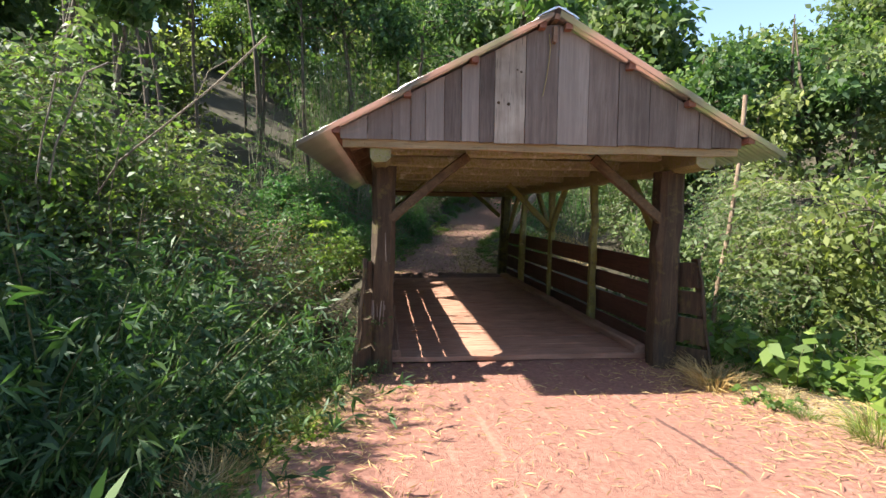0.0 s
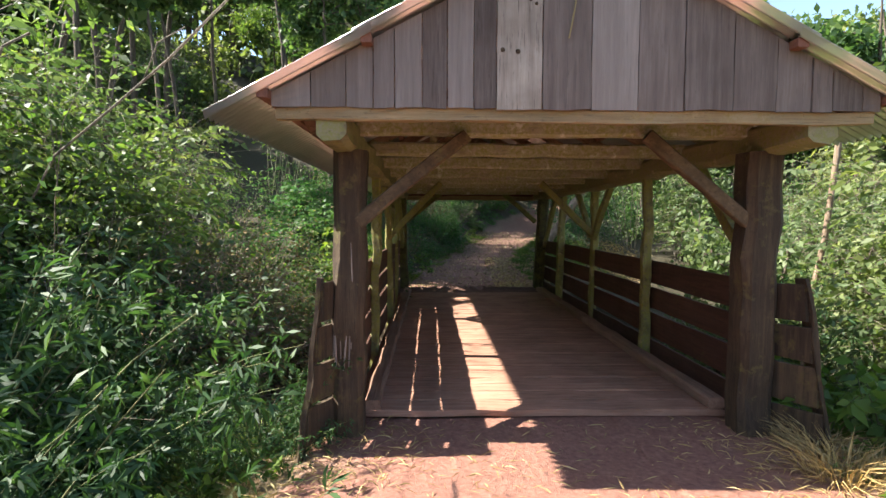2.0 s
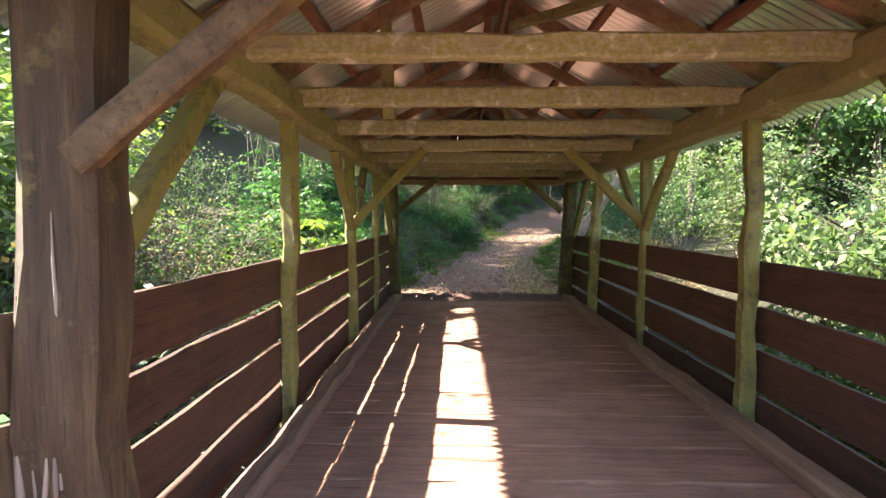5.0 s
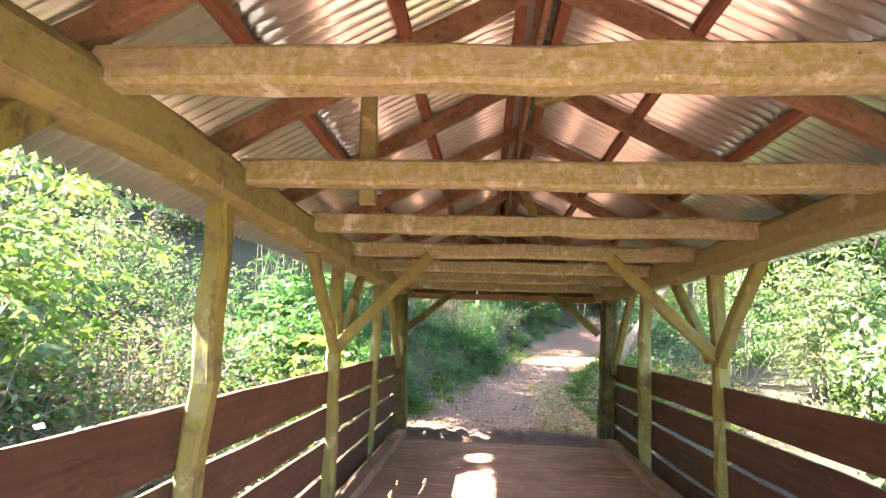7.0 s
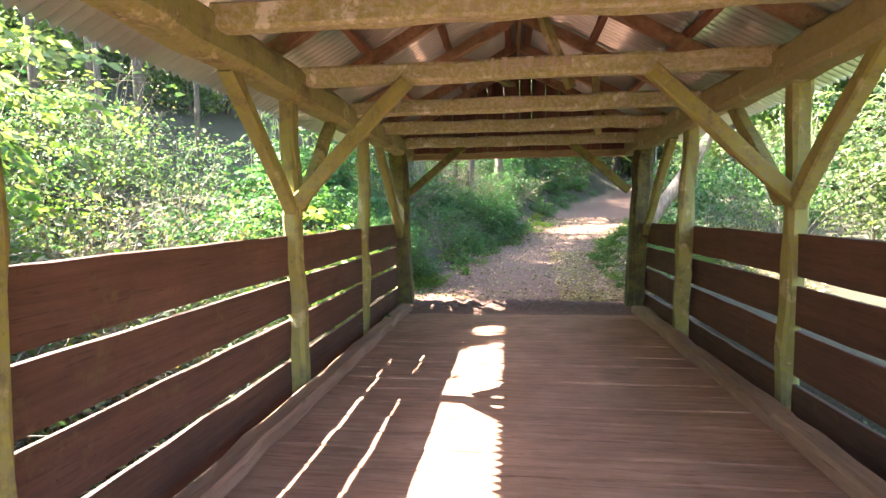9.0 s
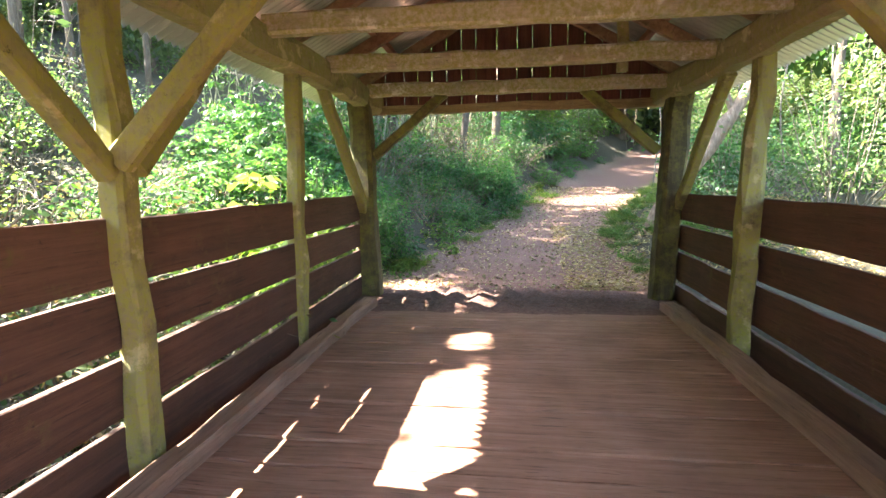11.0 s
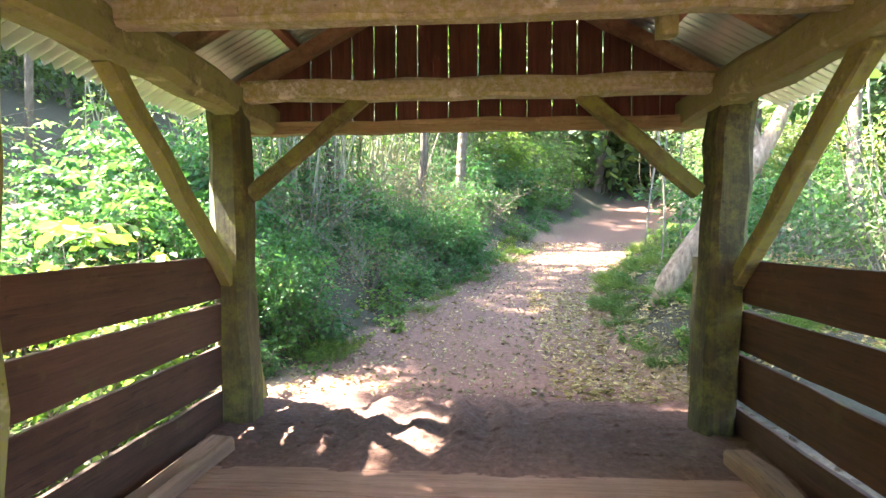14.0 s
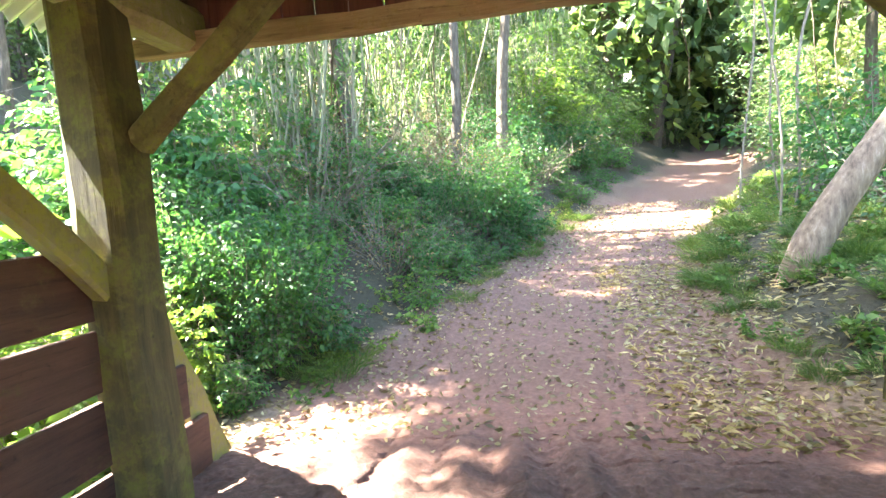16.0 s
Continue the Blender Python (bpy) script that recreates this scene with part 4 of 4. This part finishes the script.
# a taller row behind, added out of view so that its shade falls on the bank
for row, x0 in enumerate((-6.6, -8.4)):
    for k in range(13):
        x, y = x0 + R.uniform(-0.4, 0.4), -3.0 + 0.85 * k + R.uniform(-0.3, 0.3)
        z = float(ground_z(x, y)[0])
        sow(vines[k % 2], x, y, any_turn(), (SUN_SLOPE * ((-1.0 if y < 4.7 else -2.4) - x) - z) / (7.6, 6.1)[k % 2])
# beside the bridge
for i in range(44):
    x, y = R.uniform(-6.0, -2.75), R.uniform(6.0, 14.5)
    z = float(ground_z(x, y)[0])
    s = min(1.35, (SUN_SLOPE * ((0.6 if y > 8 else -1.3) - x) - z) / 3.4)
    sow(ri(brush) if y > 7.5 and R.random() < 0.8 else ri(shr + bam[:1]), x, y, any_turn(), s)
for i in range(44):
    x, y = R.uniform(-15, -5.0), R.uniform(4, 17)
    e = ri([shr[0], shr[1], brush[0], bam[2], shr[1], vines[1]])
    sow(e, x, y, any_turn(), R.uniform(0.9, 1.25) * (0.55 if e is vines[1] else 1))
for x, y, s in ((-1.15, 5.2, 0.4), (-1.3, 4.5, 0.45), (-0.95, 5.6, 0.3), (-1.5, 3.9, 0.4)):
    sow(bam[1], x - 0.6, y - 0.2, any_turn(), s * 0.75)
for i in range(22):
    x, y = R.uniform(-2.4, -0.55), R.uniform(4.5, 6.6)
    sow(ri([bam[1], saps[2], tufts[0], weeds[2], tufts[1]]), x, y, any_turn(), R.uniform(0.75, 1.1) * (0.45 if x < -1.2 or i % 4 else 0.3) * 1.2)
for x, y, s in ((-5.2, 8.4, 1.1), (-4.4, 11.2, 1.0), (-1.6, 14.8, 0.8), (-2.4, 13.6, 1.0), (-6.5, 6.8, 1.2), (-1.2, 15.6, 0.5)):
    sow(bright[R.randrange(2)], x, y, any_turn(), s)
for i in range(15):
    x, y = R.uniform(-7.2, -4.6), R.uniform(6.4, 11.2)
    e = sunlit[1 + i % 2]
    s_ = (SUN_SLOPE * ((-0.4 if y > 8.5 else -2.2) - x) - float(ground_z(x, y)[0])) / (3.7, 5.0)[i % 2]
    sow(e, x, y, any_turn(), min(1.45, s_))
for i in range(14):
    x, y = R.uniform(-12, -8.5), R.uniform(5, 12)
    sow(ri(sunlit[1:] + [big_bright]), x, y, any_turn(), R.uniform(1.3, 1.7))
for x, y, s in ((-5.0, 10.0, 1.15), (-7.2, 12.2, 1.1), (-6.6, 14.2, 0.8)):
    sow(big_bright, x, y, any_turn(), s)
for x, y, s in ((-1.5, 30, 1.7), (10.5, 21.5, 0.9)):
    sow(vines[0], x, y, any_turn(), s)
for i in range(30):
    x, y = R.uniform(-12, -4.0), R.uniform(8, 17)
    sow(ri(bank + brush[:1] + shr[:1]), x, y, any_turn(), R.uniform(0.9, 1.4))
# crowns added to dapple the far end of the deck and the track beyond
for x, y, top in ((-6.5, 12.85, 9.9), (-7.6, 12.95, 11.4)):
    sow(slim, x, y, 130 * y, (top - float(ground_z(x, y)[0])) / 13.0)
for k in range(4):
    sow(slim, -8.6 + 0.3 * math.sin(5 * k), 16.0 + 1.25 * k, 77 * k, 0.97 + 0.04 * math.sin(3 * k))
for k in range(3):
    sow(slim, -6.9 + 0.3 * math.sin(4 * k), 16.75 + 1.4 * k, 61 * k + 20, 0.72)
    sow(slim, -5.5 - 0.4 * k, 24.6 + 1.9 * k, 83 * k, 0.92)
for i in range(16):
    x, y = R.uniform(-17, -9.5), R.uniform(15, 28)
    sow(far_trees[1], x, y, any_turn(), R.uniform(0.35, 0.55))
for i in range(18):
    x, y = R.uniform(-21, -11.5), R.uniform(8, 20)
    sow(ri(far_trees), x, y, any_turn(), R.uniform(0.55, 0.8))
for i in range(14):
    x, y = R.uniform(12, 25), R.uniform(9, 26)
    sow(far_trees[1], x, y, any_turn(), R.uniform(0.55, 0.85))
# forest behind, on the rising ground
for i in range(40):
    x, y = R.uniform(-30, -15), R.uniform(19, 40)
    sow(ri(far_trees), x, y, any_turn(), R.uniform(0.8, 1.2))
for i in range(14):
    y = R.uniform(24, 44)
    cx = float(np.interp(y, TRACK_Y, TRACK_X))
    sow(ri(tall + far_trees), cx - R.uniform(7, 15), y, any_turn(), R.uniform(0.6, 0.9))
for i in range(26):
    y = R.uniform(20, 48)
    cx = float(np.interp(y, TRACK_Y, TRACK_X))
    sow(ri(far_trees), cx + R.uniform(3.6, 16), y, any_turn(), R.uniform(0.6, 0.95))
for i in range(50):
    x = R.uniform(-45, 16)
    sow(ri(far_trees), x, R.uniform(40, 75), any_turn(), R.uniform(1.4, 2.2))
for i in range(26):
    y = R.uniform(34, 48)
    f = R.uniform(0.12, 0.56)
    sow(far_trees[1] if R.random() < 0.6 else ri(far_trees), y * f, y, any_turn(), R.uniform(1.5, 2.0) * (0.8 if f > 0.5 else 1))
for i in range(24):
    y = R.uniform(32, 52)
    sow(far_trees[1], y * R.uniform(0.55, 1.2), y, any_turn(), R.uniform(1.1, 1.5))
for i in range(16):
    y = R.uniform(42, 54)
    sow(far_trees[1], y * R.uniform(0.08, 0.44), y, any_turn(), R.uniform(2.0, 2.5))
# sunlit growth where the track bends out of sight
for i in range(34):
    y = R.uniform(27, 37)
    cx = float(np.interp(y, TRACK_Y, TRACK_X))
    x = cx + R.choice((-1, 1, 1)) * R.uniform(2.0, 5.5)
    sow(ri([bright[1], sunlit[1], sunlit[2], sunlit[1], shr[1]]), x, y, any_turn(), R.uniform(0.6, 1.1))
# bank on the far side of the bridge
for i in range(150):
    y = 15.5 + 14 * R.random() ** 1.25
    cx, w = float(np.interp(y, TRACK_Y, TRACK_X)), float(np.interp(y, TRACK_Y, TRACK_W))
    u = R.random() ** 1.2
    x = cx - w - 0.35 - 4.2 * u
    e = ri(saps + saps + bank[:1] + brush[1:]) if u > 0.12 else saps[2]
    sow(e, x, y, any_turn(), R.uniform(0.55, 1.05) * (0.7 if u < 0.2 else 1) * (0.8 if e in bank else 1))
for i in range(28):
    y = R.uniform(18.5, 31)
    cx, w = float(np.interp(y, TRACK_Y, TRACK_X)), float(np.interp(y, TRACK_Y, TRACK_W))
    sow(ri(groves), cx - w - R.uniform(2.5, 5.2), y, any_turn(), R.uniform(0.75, 1.1))
for x, y, k in ((-0.9, 19.6, 0), (0.35, 21.4, 1), (1.1, 23.0, 0), (-2.6, 19.4, 1)):
    sow(tall[k], x, y, 70 * y, 0.9)
for x, y, s in ((-1.25, 14.55, 0.9), (-1.6, 15.0, 1.1), (-0.75, 15.35, 0.45), (-0.95, 15.6, 0.5), (-2.3, 14.3, 0.8)):
    sow(sunlit[0], x, y, any_turn(), s)
for i in range(34):
    y = R.uniform(18.0, 34)
    cx, w = float(np.interp(y, TRACK_Y, TRACK_X)), float(np.interp(y, TRACK_Y, TRACK_W))
    sow(ri(bank + shr[:1]), cx + w + 1.0 + 6.5 * R.random(), y, any_turn(), R.uniform(0.45, 0.95))
# the other side of the bridge and of the near track
for i in range(36):
    x, y = R.uniform(5.4, 14), R.uniform(6, 18)
    e = ri(shr + vines[1:] + bam[2:] + sunlit[2:])
    sow(e, x, y, any_turn(), R.uniform(0.7, 1.1) * (0.7 if e in vines else 1))
for i in range(26):
    x, y = R.uniform(6.6, 14), R.uniform(1, 9)
    e = ri(shr + vines[1:] + sunlit[2:])
    sow(e, x, y, any_turn(), R.uniform(0.7, 1.1) * (0.7 if e in vines else 1))
for i in range(20):
    x, y = R.uniform(12, 38), R.uniform(20, 45)
    sow(far_trees[1] if R.random() < 0.7 else far_trees[0], x, y, any_turn(), R.uniform(0.6, 1.0))
# verges
for i in range(90):
    x, y = R.uniform(3.75, 7.2), R.uniform(1.5, 6.4)
    sow(ri(weeds), x, y, any_turn(), R.uniform(0.7, 1.3) + 0.25 * (x - 3.75))
for i in range(60):
    side = R.random() < 0.5
    y = R.uniform(1.5, 5.6)
    x = R.uniform(-1.5, -0.5) - (0 if y > 3 else 0.5) if side else R.uniform(3.3, 4.4)
    sow(ri(tufts + weeds[2:]), x, y, any_turn(), R.uniform(0.5, 1.1))
for i in range(150):
    y = R.uniform(15.7, 23)
    cx, w = float(np.interp(y, TRACK_Y, TRACK_X)), float(np.interp(y, TRACK_Y, TRACK_W))
    x = cx - w - R.uniform(0.0, 0.8) if R.random() < 0.35 else cx + w + R.uniform(0.1, 2.6)
    sow(ri(weeds[2:] + tufts[:1]), x, y, any_turn(), R.uniform(0.4, 0.9))

for x, y, s in ((3.8, 5.35, 1.1), (3.95, 5.0, 1.3), (4.2, 5.5, 1.5), (3.75, 5.0, 0.8), (-0.75, 5.25, 0.7), (-0.95, 4.9, 0.9), (-1.15, 5.3, 1.1), (-0.6, 5.0, 0.5)):
    sow(ri(weeds + tufts), x, y, any_turn(), s)
# low green weeds along the edge of the near track
for i in range(46):
    y = R.uniform(1.2, 4.4)
    edge = float(np.interp(y, TRACK_Y, TRACK_X)) - float(np.interp(y, TRACK_Y, TRACK_W))
    sow(weeds[2] if i % 5 else tufts[0], edge - R.uniform(-0.1, 0.6), y, any_turn(), R.uniform(0.35, 0.65))
# denser undergrowth on the bank and grass beside the far track
for i in range(26):
    y = 15.5 + 5.5 * R.random()
    cx, w = float(np.interp(y, TRACK_Y, TRACK_X)), float(np.interp(y, TRACK_Y, TRACK_W))
    sow(bank[i % 3], cx - w - 0.6 - 1.5 * R.random(), y, any_turn(), R.uniform(0.3, 0.55))
for i in range(46):
    y = R.uniform(15.5, 19.5)
    cx, w = float(np.interp(y, TRACK_Y, TRACK_X)), float(np.interp(y, TRACK_Y, TRACK_W))
    sow(ri(weeds[2:] + tufts[:1] + tufts[:1]), cx + w + R.uniform(0.15, 2.2), y, any_turn(), R.uniform(0.4, 0.85))
for i in range(14):
    sow(ri(weeds[2:] + tufts[:1]), R.uniform(-1.3, -0.7), R.uniform(5.2, 6.2), any_turn(), R.uniform(0.8, 1.3))
for i in range(110):
    y = R.uniform(15.2, 18.6)
    cx, w = float(np.interp(y, TRACK_Y, TRACK_X)), float(np.interp(y, TRACK_Y, TRACK_W))
    sow(ri(tufts[:1] + tufts[:1] + weeds[2:]), cx + w + R.uniform(0.2, 2.4), y, any_turn(), R.uniform(0.35, 0.7))
# leaning pale trunk beside the far track
lean = new("leaning_tree")
P = np.array([(-0.08, 0, -0.25), (0.05, 0.0, 0.12), (0.24, 0.02, 0.42), (0.5, 0.02, 0.8), (0.74, 0.02, 1.12), (0.92, 0.02, 1.42), (1.08, 0.03, 1.62), (1.26, 0.05, 1.95), (1.5, 0.1, 2.45), (1.6, 0.15, 3.1)])
part("trunk", mesh_of("leaning_trunk", *tubes([P], [(0.16, 0.135, 0.12, 0.125, 0.1, 0.08, 0.05)], 12), M_PALEBARK, True), None, lean)
for sx, n in ((-0.5, 6), (1, 7)):
    Q = P[n] + np.array([[0, 0, 0], [0.2 * sx, 0.05, 0.3], [0.36 * sx, 0.1, 0.75], [0.6 * sx, 0.1, 1.4]])
    part("limb", mesh_of("leaning_limb", *tubes([Q], [(0.06, 0.025)], 7), M_PALEBARK, True), None, lean)
lean.matrix_basis = pose(3.9, 16.88, float(ground_z(3.9, 16.88)[0]) + 0.06)
tagged(lean, "leaning pale barked tree trunk beside the track", "tree trunk")


# bare pale branches on the stream bank, a slim pale stem on the other side
for pts, r in (([(-3.9, 7.7, 1.9), (-3.5, 7.5, 2.35), (-2.84, 7.5, 2.89), (-2.24, 7.5, 3.4), (-1.57, 7.5, 4.06)], 0.014),
               ([(-2.5, 7.5, 3.2), (-2.3, 7.4, 3.55), (-2.0, 7.4, 3.72)], 0.007), ([(-4.1, 7.0, 2.0), (-4.01, 7.0, 2.46), (-3.84, 7.0, 2.85), (-3.62, 7.0, 3.37), (-3.35, 7.0, 3.5)], 0.013),
               ([(-4.25, 7.0, 2.0), (-4.15, 7.0, 2.57), (-4.03, 7.0, 3.01), (-3.97, 7.0, 3.28)], 0.011)):
    tendril(pts, r, "bare_branch", "bare pale branch reaching over the bank bushes", M_TWIG)
tendril([(6.0, 9.0, float(ground_z(6.0, 9.0)[0]) - 0.1), (6.18, 9.0, 0.53), (6.34, 9.0, 1.39), (6.43, 9.0, 2.22), (6.49, 9.0, 2.84), (6.6, 9.1, 3.9)], 0.04, "pale_stem", "slim pale tree stem beside the bridge", M_PALEBARK)
lr = random.Random(31)
for k in range(12):
    x, y = (lr.uniform(4.2, 7.5), lr.uniform(17.5, 23)) if k < 7 else (lr.uniform(-3.5, 0.5), lr.uniform(18, 22))
    z, lean_x, h = float(ground_z(x, y)[0]), lr.uniform(-0.9, 0.9), lr.uniform(2.5, 4.5)
    pts = [(x + lean_x * f + 0.12 * math.sin(5 * f + k), y + 0.1 * math.sin(4 * f), z - 0.05 + h * f) for f in np.linspace(0, 1, 9)]
    tendril(pts, 0.012 + 0.008 * lr.random(), "liana", "thin pale liana hanging beside the far track", M_TWIG)


def litter(name, label, n, area, length, width, mat_, seed, keep=None):
    """Fallen leaves or straw lying on the ground, as one sheet of loose pieces."""
    rng = np.random.default_rng(seed)
    x, y = rng.uniform(area[0], area[1], n), rng.uniform(area[2], area[3], n)
    if keep is not None:
        k = keep(x, y, rng)
        x, y = x[k], y[k]
    z, _v = ground_z(x, y)
    a = rng.uniform(0, 6.283, len(x))
    d = np.stack([np.cos(a), np.sin(a), rng.normal(0.05, 0.2, len(x))], -1)
    L = length * rng.uniform(0.5, 1.5, len(x))
    V, F = leaf_quads(np.stack([x, y, z + 0.014], -1), d, L, width * rng.uniform(0.6, 1.4, len(x)), rng)
    tagged(new(name, mesh_of(name, V, F, mat_)), label, "litter", kind="stuff")


def verge_keep(lo, hi):
    def keep(x, y, rng):
        v = ground_z(x, y)[1]
        return (rng.uniform(0, 1, len(x)) < np.interp(v, [0, 0.25, 1.2, 2], [lo, hi, hi, 0.3])) & ((y < 5.9) | (y > 14.3))
    return keep


litter("straw_litter", "pale straw and dry grass strewn on the track verges", 26000, (-2.5, 5.5, 0.5, 5.9), 0.11, 0.008, M_STRAW, 1, verge_keep(0.12, 1.0))
litter("brown_leaf_litter", "dull brown fallen leaves covering the far track", 9000, (-2, 7, 15.0, 24), 0.055, 0.03, M_DRY, 4, verge_keep(0.6, 1.0))
litter("leaf_litter", "brown fallen leaves strewn on the far track", 19000, (-2, 7, 14.9, 24), 0.05, 0.024, M_STRAW, 2, verge_keep(0.5, 1.0))
litter("pale_leaf_litter", "pale dry leaves and straw on the far verge", 9000, (2.4, 6.5, 14.9, 19), 0.09, 0.018, M_STRAW, 6)
for e in PATTERNS:
    if not e["placed"]:
        for ob in (*e.children_recursive, e):
            bpy.data.objects.remove(ob)
for ob in scene.objects:
    for key in ("placed", "size"):
        if key in ob:
            del ob[key]
